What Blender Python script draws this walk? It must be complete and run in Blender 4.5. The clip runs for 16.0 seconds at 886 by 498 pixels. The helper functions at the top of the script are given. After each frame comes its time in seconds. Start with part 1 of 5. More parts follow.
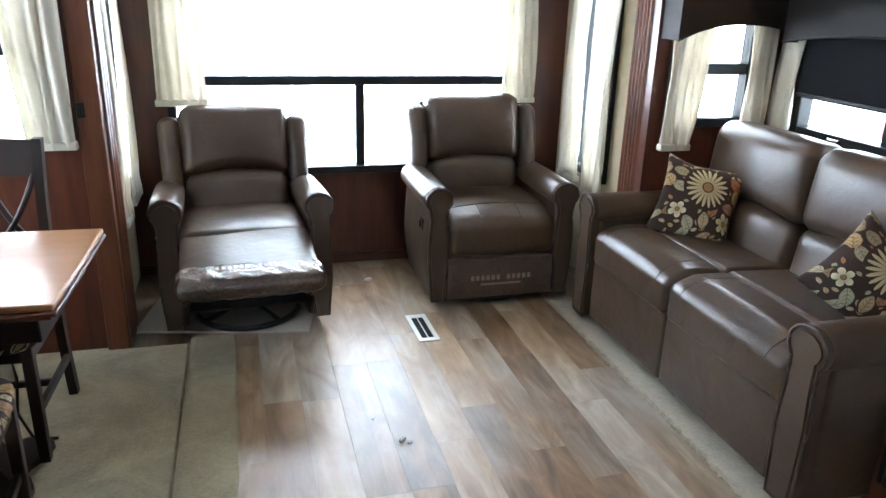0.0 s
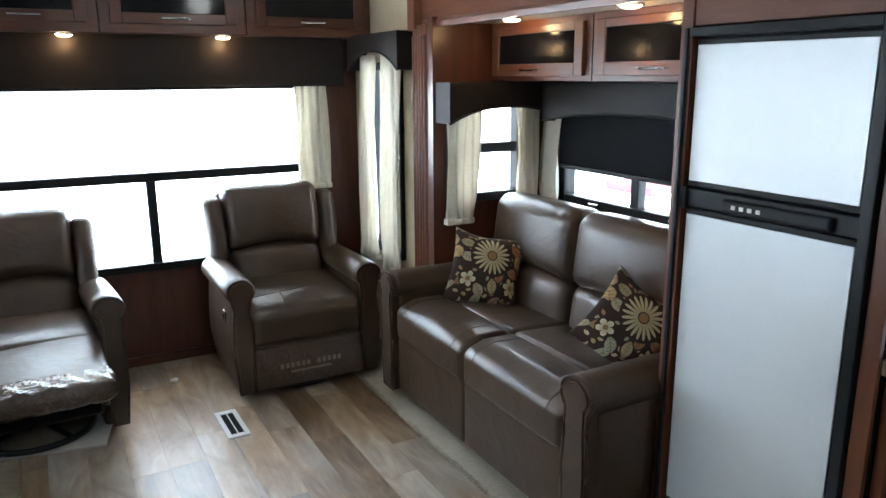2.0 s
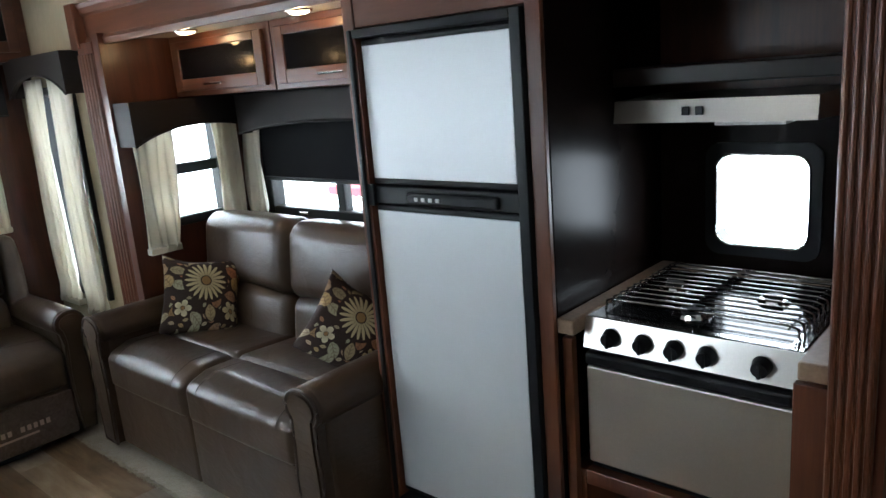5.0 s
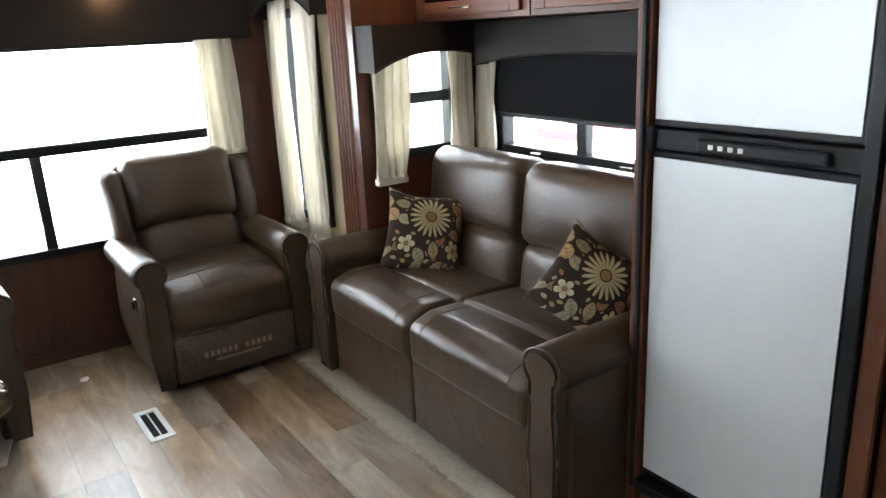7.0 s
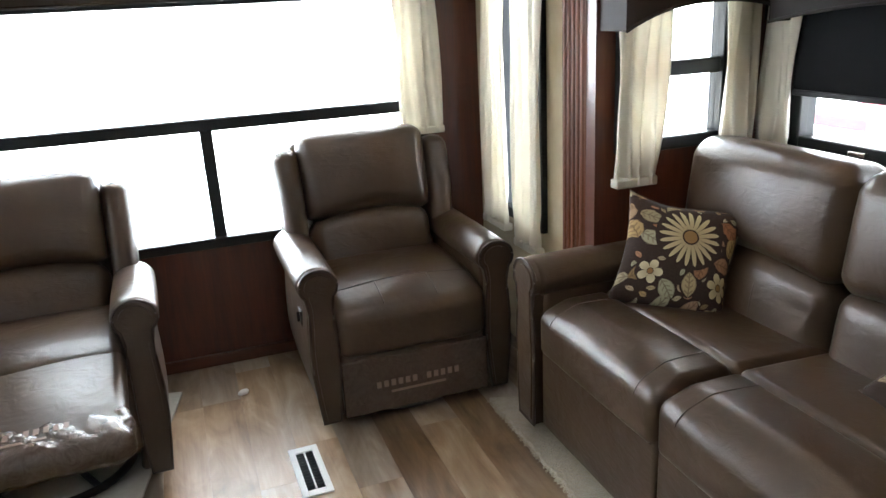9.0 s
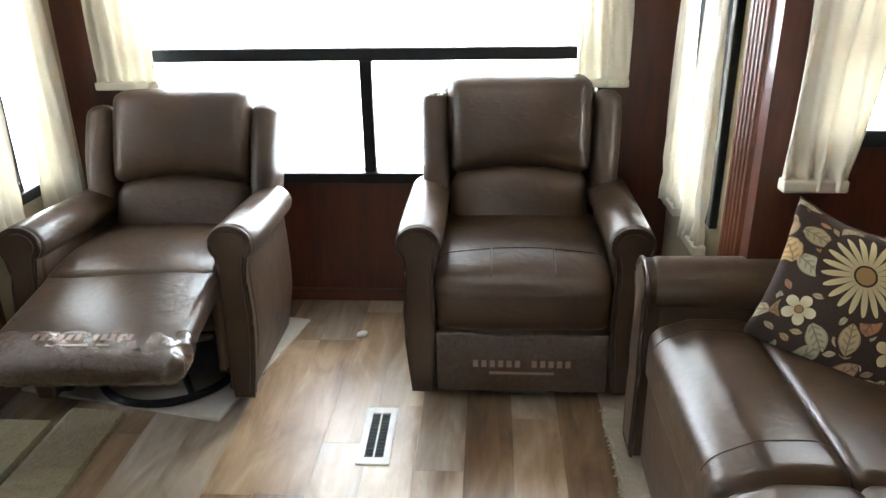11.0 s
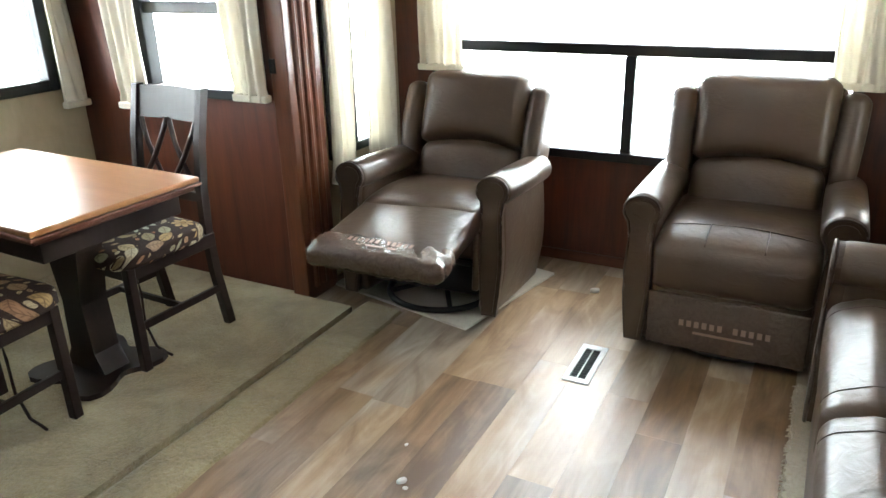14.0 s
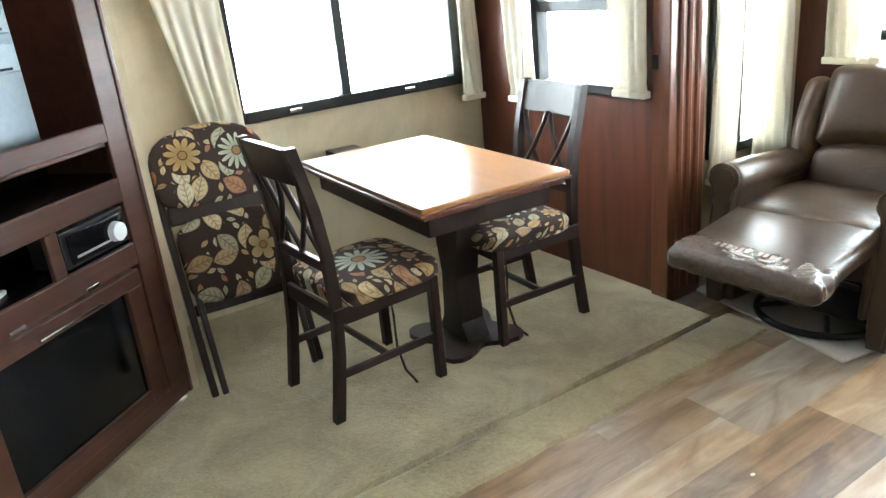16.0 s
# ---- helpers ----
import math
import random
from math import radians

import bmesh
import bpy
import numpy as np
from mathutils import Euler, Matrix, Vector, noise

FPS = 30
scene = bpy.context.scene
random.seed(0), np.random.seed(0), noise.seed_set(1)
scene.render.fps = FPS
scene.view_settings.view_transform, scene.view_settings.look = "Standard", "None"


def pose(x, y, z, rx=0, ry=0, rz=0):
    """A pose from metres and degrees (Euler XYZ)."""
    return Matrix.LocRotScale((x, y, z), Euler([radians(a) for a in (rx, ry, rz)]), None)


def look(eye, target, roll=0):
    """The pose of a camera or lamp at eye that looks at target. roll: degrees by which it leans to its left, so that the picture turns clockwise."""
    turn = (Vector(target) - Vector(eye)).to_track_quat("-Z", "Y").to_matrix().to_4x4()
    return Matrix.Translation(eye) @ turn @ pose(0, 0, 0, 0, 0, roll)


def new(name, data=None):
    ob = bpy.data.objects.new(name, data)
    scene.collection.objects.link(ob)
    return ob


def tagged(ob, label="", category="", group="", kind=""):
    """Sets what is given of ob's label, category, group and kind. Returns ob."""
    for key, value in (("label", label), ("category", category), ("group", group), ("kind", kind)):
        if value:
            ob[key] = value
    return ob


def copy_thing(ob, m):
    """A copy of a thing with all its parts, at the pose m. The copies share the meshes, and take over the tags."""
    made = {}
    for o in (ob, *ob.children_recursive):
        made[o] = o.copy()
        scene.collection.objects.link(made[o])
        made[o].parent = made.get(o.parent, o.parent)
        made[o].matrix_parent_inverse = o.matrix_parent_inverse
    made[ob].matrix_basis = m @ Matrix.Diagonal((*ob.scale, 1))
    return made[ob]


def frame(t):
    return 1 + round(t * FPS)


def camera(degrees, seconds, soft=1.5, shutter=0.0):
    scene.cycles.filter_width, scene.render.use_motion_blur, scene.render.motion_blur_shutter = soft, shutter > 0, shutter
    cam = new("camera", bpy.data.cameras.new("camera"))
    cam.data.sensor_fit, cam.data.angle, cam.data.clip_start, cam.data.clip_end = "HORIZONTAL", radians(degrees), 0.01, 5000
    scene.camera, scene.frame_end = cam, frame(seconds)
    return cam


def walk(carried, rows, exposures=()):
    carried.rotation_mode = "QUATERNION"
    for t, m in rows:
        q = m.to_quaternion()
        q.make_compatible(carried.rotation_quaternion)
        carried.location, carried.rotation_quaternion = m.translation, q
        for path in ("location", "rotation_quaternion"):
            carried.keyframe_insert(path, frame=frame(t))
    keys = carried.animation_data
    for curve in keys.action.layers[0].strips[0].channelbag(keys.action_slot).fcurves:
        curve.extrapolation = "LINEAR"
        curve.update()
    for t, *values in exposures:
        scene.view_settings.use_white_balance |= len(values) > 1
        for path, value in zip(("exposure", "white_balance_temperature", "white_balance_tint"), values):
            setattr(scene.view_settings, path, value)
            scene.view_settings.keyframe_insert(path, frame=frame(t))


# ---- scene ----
from mathutils.bvhtree import BVHTree

cam = camera(62.0, 16.0)
PATH = [
    (0, (0.277, 0.133, 1.582), (0.784, 1.951, 0.918), 1.7),
    (0.5, (0.326, 0.093, 1.589), (0.93, 1.893, 0.962), 0.8),
    (1, (0.354, 0.064, 1.588), (1.097, 1.825, 0.998), 0.9),
    (1.5, (0.383, 0.037, 1.603), (1.237, 1.766, 1.075), 0.6),
    (2, (0.42, -0.005, 1.63), (1.348, 1.706, 1.17), -0.3),
    (2.5, (0.449, -0.007, 1.637), (1.488, 1.653, 1.231), -1.4),
    (3, (0.492, -0.028, 1.64), (1.662, 1.555, 1.283), -1.8),
    (3.5, (0.515, -0.059, 1.641), (1.835, 1.41, 1.33), -2.3),
    (3.7, (0.53, -0.075, 1.645), (1.904, 1.347, 1.345), -2.6),
    (5.8, (0.565, -0.056, 1.593), (2.004, 1.222, 1.048), -4.3),
    (6, (0.561, -0.03, 1.588), (1.933, 1.316, 1.037), -4.3),
    (6.5, (0.561, 0.088, 1.577), (1.771, 1.574, 1.004), -4.1),
    (7, (0.546, 0.29, 1.578), (1.621, 1.874, 1.0), -2.8),
    (7.5, (0.558, 0.463, 1.558), (1.585, 2.084, 0.992), -1.6),
    (8, (0.632, 0.702, 1.538), (1.535, 2.389, 0.956), -2.2),
    (8.5, (0.726, 0.926, 1.533), (1.478, 2.679, 0.932), -3.0),
    (8.7, (0.758, 1.002, 1.514), (1.461, 2.773, 0.909), -3.1),
    (10.8, (1.416, 1.43, 1.461), (1.375, 3.283, 0.71), -1.5),
    (11, (1.434, 1.363, 1.47), (1.31, 3.211, 0.715), -1.0),
    (11.5, (1.56, 1.192, 1.512), (1.223, 3.023, 0.78), -0.5),
    (12, (1.725, 1.096, 1.526), (1.234, 2.915, 0.854), -1.6),
    (12.5, (1.807, 1.028, 1.49), (1.167, 2.783, 0.777), -1.2),
    (13, (1.819, 0.94, 1.488), (1.095, 2.643, 0.728), -1.7),
    (13.5, (1.8, 0.86, 1.496), (1.029, 2.542, 0.739), -2.0),
    (14, (1.771, 0.853, 1.501), (0.903, 2.498, 0.766), -1.4),
    (14.5, (1.775, 0.872, 1.514), (0.748, 2.43, 0.795), 0.4),
    (15, (1.806, 0.887, 1.502), (0.561, 2.278, 0.783), -0.5),
    (15.5, (1.802, 0.874, 1.505), (0.355, 2.061, 0.801), -3.9),
    (16, (1.785, 0.872, 1.51), (0.2, 1.875, 0.815), -5.6),
]
walk(cam, [(t, look(eye, target, roll)) for t, eye, target, roll in PATH],
     [(0.0, 0.40, 5560, 6), (1.5, 0.08, 5560, 5), (2.5, -0.41, 5650, 4), (3.5, -0.66, 5700, 4), (6.0, -0.42, 5850, 5), (7.0, -0.04, 6100, 7),
      (8.5, 0.06, 6080, 8), (11.0, 0.48, 6080, 6), (12.5, 0.53, 6080, 5), (14.5, 0.58, 6180, 4), (15.5, 0.74, 6040, 3), (16.0, 1.03, 5980, 2)])

# ---- world and lights ----
world = bpy.data.worlds.new("world")
scene.world = world
world.use_nodes = True
wn = world.node_tree.nodes
sky = wn.new("ShaderNodeTexSky")
sky.sky_type, sky.sun_disc = "NISHITA", False
sky.sun_elevation, sky.sun_rotation = radians(50), radians(35)
sky.dust_density, sky.air_density = 4.0, 1.0
wn["Background"].inputs["Strength"].default_value = 0.12
world.node_tree.links.new(sky.outputs[0], wn["Background"].inputs["Color"])

sun_data = bpy.data.lights.new("sun", "SUN")
sun_data.energy, sun_data.angle, sun_data.color = 1.2, radians(14), (1.0, 0.97, 0.92)
sun = new("sun", sun_data)
sun.matrix_world = look((0, 0, 0), (-0.37, -0.53, -0.77))


def window_light(name, eye, target, sx, sy, watts):
    """Sky light standing in a window's opening."""
    d = bpy.data.lights.new(name, "AREA")
    d.shape, d.size, d.size_y, d.energy, d.color = "RECTANGLE", sx, sy, watts, (0.93, 0.97, 1.0)
    o = new(name, d)
    o.matrix_world = look(eye, target)
    return o


DAY = 23.0   # watts for each square metre of window
window_light("window_light_rear", (0.90, 4.45, 1.08), (0.90, 3.0, 1.08), 2.05, 1.05, DAY * 2.1)
window_light("window_light_slide_side", (2.43, 3.33, 1.27), (2.43, 2.0, 1.27), 0.44, 0.62, DAY * 0.27)
window_light("window_light_right", (2.27, 3.87, 1.15), (1.0, 3.87, 1.15), 0.48, 1.15, DAY * 0.55)
window_light("window_light_left", (-0.42, 3.93, 1.13), (1.0, 3.93, 1.13), 0.48, 1.15, DAY * 0.55)
window_light("window_light_dinette", (-1.74, 2.64, 1.26), (0.0, 2.64, 1.26), 1.30, 0.66, DAY * 0.86)
window_light("window_light_dinette_end", (-0.80, 3.49, 1.26), (-0.80, 2.0, 1.26), 0.66, 0.66, DAY * 0.43)
window_light("window_light_kitchen", (2.93, 0.645, 1.17), (1.0, 0.645, 1.17), 0.30, 0.32, DAY * 0.12)
window_light("window_light_front", (0.975, -2.07, 1.20), (0.975, 0.0, 1.10), 0.34, 0.48, DAY * 0.10)


# ---- materials ----
def nodes_of(name):
    m = bpy.data.materials.new(name)
    m.use_nodes = True
    t = m.node_tree
    return m, t, t.nodes["Principled BSDF"]


def link(t, a, b):
    t.links.new(a, b)


def node(t, kind, **values):
    n = t.nodes.new(kind)
    for k, v in values.items():
        if isinstance(n.inputs.get(k.replace("_", " ").title()), bpy.types.NodeSocket):
            n.inputs[k.replace("_", " ").title()].default_value = v
    return n


def coords(t, scale=(1, 1, 1), which="Object", turn=(0, 0, 0)):
    c = t.nodes.new("ShaderNodeTexCoord")
    m = t.nodes.new("ShaderNodeMapping")
    m.inputs["Scale"].default_value = scale
    m.inputs["Rotation"].default_value = turn
    link(t, c.outputs[which], m.inputs["Vector"])
    return m.outputs[0]


def noise_of(t, vec, scale, detail=4.0, rough=0.55, distort=0.0):
    n = t.nodes.new("ShaderNodeTexNoise")
    n.inputs["Scale"].default_value, n.inputs["Detail"].default_value = scale, detail
    n.inputs["Roughness"].default_value, n.inputs["Distortion"].default_value = rough, distort
    link(t, vec, n.inputs["Vector"])
    return n.outputs["Fac"]


def ramp(t, fac, stops):
    r = t.nodes.new("ShaderNodeValToRGB")
    e = r.color_ramp.elements
    while len(e) < len(stops):
        e.new(0.5)
    for el, (p, c) in zip(e, stops):
        el.position, el.color = p, (*c, 1) if len(c) == 3 else c
    link(t, fac, r.inputs[0])
    return r.outputs[0]


def mixed(t, fac, a, b, how="MIX"):
    m = t.nodes.new("ShaderNodeMix")
    m.data_type, m.blend_type = "RGBA", how
    for sock, v in ((m.inputs[0], fac), (m.inputs[6], a), (m.inputs[7], b)):
        if isinstance(v, bpy.types.NodeSocket):
            link(t, v, sock)
        elif isinstance(v, (int, float)):
            sock.default_value = v
        else:
            sock.default_value = (*v, 1)
    return m.outputs[2]


def calc(t, op, a, b=0.0, c=0.0):
    m = t.nodes.new("ShaderNodeMath")
    m.operation = op
    for sock, v in zip(m.inputs, (a, b, c)):
        if isinstance(v, bpy.types.NodeSocket):
            link(t, v, sock)
        else:
            sock.default_value = v
    return m.outputs[0]


def bumped(t, p, height, strength=0.2, dist=0.002):
    b = t.nodes.new("ShaderNodeBump")
    b.inputs["Strength"].default_value, b.inputs["Distance"].default_value = strength, dist
    link(t, height, b.inputs["Height"])
    link(t, b.outputs[0], p.inputs["Normal"])


def plain(name, colour, rough=0.5, metal=0.0, vary=0.12, grain=60.0, bump=0.1, dist=0.001, coat=0.0, spec=0.4):
    """A painted, moulded or cast surface with soft stains and a fine grain."""
    m, t, p = nodes_of(name)
    v = coords(t)
    big, fine = noise_of(t, v, 3.0, 3), noise_of(t, v, grain, 3)
    both = calc(t, "ADD", calc(t, "MULTIPLY", big, 0.6), calc(t, "MULTIPLY", fine, 0.4))
    lo, hi = [c * (1 - vary) for c in colour], [min(1, c * (1 + vary)) for c in colour]
    link(t, ramp(t, both, [(0.3, lo), (0.7, hi)]), p.inputs["Base Color"])
    link(t, calc(t, "ADD", calc(t, "MULTIPLY", big, 0.16), rough - 0.08), p.inputs["Roughness"])
    p.inputs["Metallic"].default_value = metal
    p.inputs["Coat Weight"].default_value = coat
    p.inputs["Specular IOR Level"].default_value = spec
    bumped(t, p, fine, bump, dist)
    return m


def wood(name, dark, light, axis="Z", rough=0.32, scale=1.0, coat=0.15, spec=0.45):
    """Stained timber whose grain runs along one axis."""
    m, t, p = nodes_of(name)
    k = {"X": (1.2, 14, 14), "Y": (14, 1.2, 14), "Z": (14, 14, 1.2)}[axis]
    v = coords(t, [a * scale for a in k])
    info = t.nodes.new("ShaderNodeObjectInfo")
    add = t.nodes.new("ShaderNodeVectorMath")
    link(t, v, add.inputs[0])
    com = t.nodes.new("ShaderNodeCombineXYZ")
    shift = calc(t, "MULTIPLY", info.outputs["Random"], 40.0)
    for i in range(3):
        link(t, shift, com.inputs[i])
    link(t, com.outputs[0], add.inputs[1])
    a = noise_of(t, add.outputs[0], 1.3, 6, 0.6, 0.6)
    b = noise_of(t, add.outputs[0], 7.0, 3, 0.5)
    both = calc(t, "ADD", calc(t, "MULTIPLY", a, 0.75), calc(t, "MULTIPLY", b, 0.25))
    mid = [(x + y) / 2 for x, y in zip(dark, light)]
    link(t, ramp(t, both, [(0.28, dark), (0.5, mid), (0.74, light)]), p.inputs["Base Color"])
    link(t, calc(t, "ADD", calc(t, "MULTIPLY", b, 0.08), rough - 0.04), p.inputs["Roughness"])
    p.inputs["Coat Weight"].default_value, p.inputs["Coat Roughness"].default_value = coat, 0.2
    bumped(t, p, b, 0.03, 0.001)
    p.inputs["Specular IOR Level"].default_value = spec
    return m


def even(m, rough):
    """One polish all over, for lacquered or factory-brushed faces."""
    t = m.node_tree
    for node in t.nodes:
        if node.type == "BSDF_PRINCIPLED":
            for name in ("Roughness", "Normal"):
                for l in list(node.inputs[name].links):
                    t.links.remove(l)
            node.inputs["Roughness"].default_value = rough


CHERRY = ((0.035, 0.010, 0.006), (0.110, 0.030, 0.014))
M_PANEL = wood("cherry_panel", *CHERRY, "Z", 0.36)
M_CHERRY_Y = wood("cherry_rail_y", (0.060, 0.019, 0.009), (0.150, 0.050, 0.022), "Y", 0.34)
M_CHERRY_X = wood("cherry_rail_x", (0.045, 0.014, 0.007), (0.120, 0.038, 0.018), "X", 0.34)
M_CHERRY_Z = wood("cherry_post", (0.060, 0.019, 0.009), (0.160, 0.052, 0.024), "Z", 0.34)
M_CENTRE = wood("cherry_media", (0.030, 0.011, 0.007), (0.076, 0.027, 0.015), "X", 0.40, 1.0, 0.0, 0.35)
M_TABLE = wood("table_veneer", (0.270, 0.122, 0.046), (0.360, 0.175, 0.072), "X", 0.24, 1.0, 0.12, 0.34)
even(M_TABLE, 0.33)
M_ESPRESSO = wood("espresso_wood", (0.010, 0.006, 0.005), (0.022, 0.012, 0.010), "Z", 0.36, 1.0, 0.0, 0.3)
# Near-black: the shade of the kitchen and media recesses is in the colour.
M_SHADED_GLOSS = plain("shaded_gloss_panel", (0.012, 0.008, 0.007), 0.24, grain=30, bump=0.03, spec=0.05)
M_CEILING = plain("ceiling_white", (0.72, 0.72, 0.71), 0.7, grain=120)
M_SLIDE_CEIL = plain("soffit_cream", (0.55, 0.50, 0.43), 0.6, grain=120)
M_BLACK = plain("black_frame", (0.010, 0.011, 0.013), 0.38, grain=90, spec=0.25)
# Roller shade black; it also paints the shaded inside of the open cabinet.
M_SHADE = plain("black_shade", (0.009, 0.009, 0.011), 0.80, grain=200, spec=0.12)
M_VALANCE = plain("valance_vinyl", (0.018, 0.0135, 0.0125), 0.55, grain=140, bump=0.25, spec=0.20)
M_STEEL = plain("brushed_steel", (0.58, 0.56, 0.53), 0.26, 1.0, 0.08, 200)
even(M_STEEL, 0.30)
M_GRATE = plain("grate_steel", (0.30, 0.29, 0.28), 0.22, 1.0, 0.1, 60)
M_CHROME = plain("chrome", (0.75, 0.75, 0.75), 0.12, 1.0, 0.04, 60)
M_WHITE = plain("white_plastic", (0.75, 0.75, 0.74), 0.4, grain=80)
M_FRIDGE = plain("fridge_panel", (0.66, 0.69, 0.71), 0.40, 0.35, 0.05, 260, 0.06)
M_COUNTER = plain("counter_laminate", (0.26, 0.18, 0.12), 0.38, vary=0.4, grain=70)
M_DARKGLASS = plain("dark_glass", (0.006, 0.006, 0.007), 0.10, vary=0.05, spec=0.2)


def wallpaper():
    m, t, p = nodes_of("beige_wallpaper")
    v = coords(t)
    a = noise_of(t, v, 2.2, 5, 0.6, 0.8)
    b = noise_of(t, coords(t, (1, 1, 0.3)), 45, 4)
    f = calc(t, "ADD", calc(t, "MULTIPLY", a, 0.85), calc(t, "MULTIPLY", b, 0.15))
    link(t, ramp(t, f, [(0.3, (0.38, 0.315, 0.205)), (0.7, (0.55, 0.475, 0.335))]), p.inputs["Base Color"])
    p.inputs["Roughness"].default_value = 0.62
    bumped(t, p, b, 0.15, 0.001)
    return m


def leather():
    """Brown bonded leather: fine pebble, soft sags and short gathers."""
    m, t, p = nodes_of("brown_leather")
    v = coords(t)
    a = noise_of(t, v, 5.0, 3, 0.5, 0.0)
    vor = t.nodes.new("ShaderNodeTexVoronoi")
    vor.inputs["Scale"].default_value = 260
    link(t, v, vor.inputs["Vector"])
    link(t, ramp(t, a, [(0.3, (0.037, 0.0215, 0.0125)), (0.7, (0.056, 0.0340, 0.0205))]), p.inputs["Base Color"])
    link(t, calc(t, "ADD", calc(t, "MULTIPLY", a, 0.12), 0.29), p.inputs["Roughness"])
    sag = noise_of(t, v, 7.0, 2, 0.45, 0.6)
    crease = noise_of(t, coords(t, (1, 1, 2.2)), 16.0, 2, 0.5, 1.6)
    h = calc(t, "ADD", calc(t, "MULTIPLY", sag, 0.9), calc(t, "MULTIPLY", crease, 0.28))
    h = calc(t, "ADD", h, calc(t, "MULTIPLY", vor.outputs["Distance"], 0.015))
    bumped(t, p, h, 0.42, 0.012)
    p.inputs["Specular IOR Level"].default_value = 0.46
    return m


def curtain_cloth():
    m, t, p = nodes_of("ivory_curtain")
    v = coords(t)
    a, b = noise_of(t, v, 6, 3), noise_of(t, coords(t, (1, 1, 0.2)), 220, 2)
    link(t, ramp(t, a, [(0.3, (0.73, 0.69, 0.59)), (0.7, (0.84, 0.81, 0.72))]), p.inputs["Base Color"])
    p.inputs["Roughness"].default_value = 0.6
    p.inputs["Sheen Weight"].default_value = 0.3
    bumped(t, p, b, 0.2, 0.001)
    tr = t.nodes.new("ShaderNodeBsdfTranslucent")
    tr.inputs["Color"].default_value = (0.82, 0.78, 0.68, 1)
    mix = t.nodes.new("ShaderNodeMixShader")
    mix.inputs[0].default_value = 0.32
    link(t, p.outputs[0], mix.inputs[1])
    link(t, tr.outputs[0], mix.inputs[2])
    link(t, mix.outputs[0], t.nodes["Material Output"].inputs[0])
    return m


def vinyl_plank():
    """Weathered plank look: grey and brown clouds, fine grain along the plank."""
    m, t, p = nodes_of("vinyl_plank")
    info = t.nodes.new("ShaderNodeObjectInfo")
    c = t.nodes.new("ShaderNodeTexCoord")
    off = t.nodes.new("ShaderNodeVectorMath")
    com = t.nodes.new("ShaderNodeCombineXYZ")
    for i, k in enumerate((31.0, 17.0, 0.0)):
        link(t, calc(t, "MULTIPLY", info.outputs["Random"], k), com.inputs[i])
    link(t, c.outputs["Object"], off.inputs[0])
    link(t, com.outputs[0], off.inputs[1])

    def stretched(s):
        mp = t.nodes.new("ShaderNodeMapping")
        mp.inputs["Scale"].default_value = s
        link(t, off.outputs[0], mp.inputs["Vector"])
        return mp.outputs[0]
    cloud = noise_of(t, stretched((9, 2.6, 1)), 1.0, 4, 0.55, 1.2)
    patch = noise_of(t, stretched((3.0, 1.1, 1)), 1.0, 2, 0.5, 0.4)
    grain = noise_of(t, stretched((60, 3.0, 1)), 1.0, 5, 0.65, 0.5)
    streak = noise_of(t, stretched((26, 1.3, 1)), 1.0, 3, 0.6, 1.6)
    tone = calc(t, "FRACT", calc(t, "MULTIPLY", info.outputs["Random"], 13.7))
    f = calc(t, "ADD", calc(t, "MULTIPLY", cloud, 0.62), calc(t, "MULTIPLY", grain, 0.06))
    f = calc(t, "ADD", f, calc(t, "MULTIPLY", streak, 0.22))
    f = calc(t, "ADD", f, calc(t, "MULTIPLY", calc(t, "SUBTRACT", tone, 0.47), 0.28))
    warm = ramp(t, f, [(0.26, (0.115, 0.068, 0.038)), (0.42, (0.225, 0.143, 0.080)), (0.56, (0.335, 0.235, 0.142)), (0.72, (0.470, 0.370, 0.252))])
    cool = ramp(t, f, [(0.26, (0.150, 0.110, 0.080)), (0.42, (0.265, 0.210, 0.158)), (0.56, (0.360, 0.302, 0.240)), (0.72, (0.500, 0.450, 0.380))])
    side = ramp(t, calc(t, "ADD", patch, calc(t, "MULTIPLY", calc(t, "SUBTRACT", calc(t, "FRACT", calc(t, "MULTIPLY", info.outputs["Random"], 7.3)), 0.5), 0.55)), [(0.46, (0, 0, 0)), (0.64, (1, 1, 1))])
    link(t, mixed(t, side, warm, cool), p.inputs["Base Color"])
    link(t, calc(t, "ADD", calc(t, "MULTIPLY", grain, 0.12), calc(t, "ADD", calc(t, "MULTIPLY", patch, 0.08), 0.27)), p.inputs["Roughness"])
    p.inputs["Specular IOR Level"].default_value = 0.55
    bumped(t, p, calc(t, "ADD", calc(t, "MULTIPLY", grain, 0.4), streak), 0.10, 0.0015)
    return m


def carpet(name, lo, hi):
    m, t, p = nodes_of(name)
    v = coords(t)
    a, b = noise_of(t, v, 2.8, 7, 0.68, 1.0), noise_of(t, v, 70, 4, 0.75)
    f = calc(t, "ADD", calc(t, "MULTIPLY", a, 0.62), calc(t, "MULTIPLY", b, 0.38))
    link(t, ramp(t, f, [(0.36, lo), (0.66, hi)]), p.inputs["Base Color"])
    p.inputs["Roughness"].default_value = 0.95
    p.inputs["Sheen Weight"].default_value = 0.3
    bumped(t, p, b, 1.0, 0.012)
    return m


def emitter(name, colour, power):
    m, t, p = nodes_of(name)
    p.inputs["Base Color"].default_value = (0.8, 0.8, 0.8, 1)
    p.inputs["Emission Color"].default_value = (*colour, 1)
    p.inputs["Emission Strength"].default_value = power
    return m


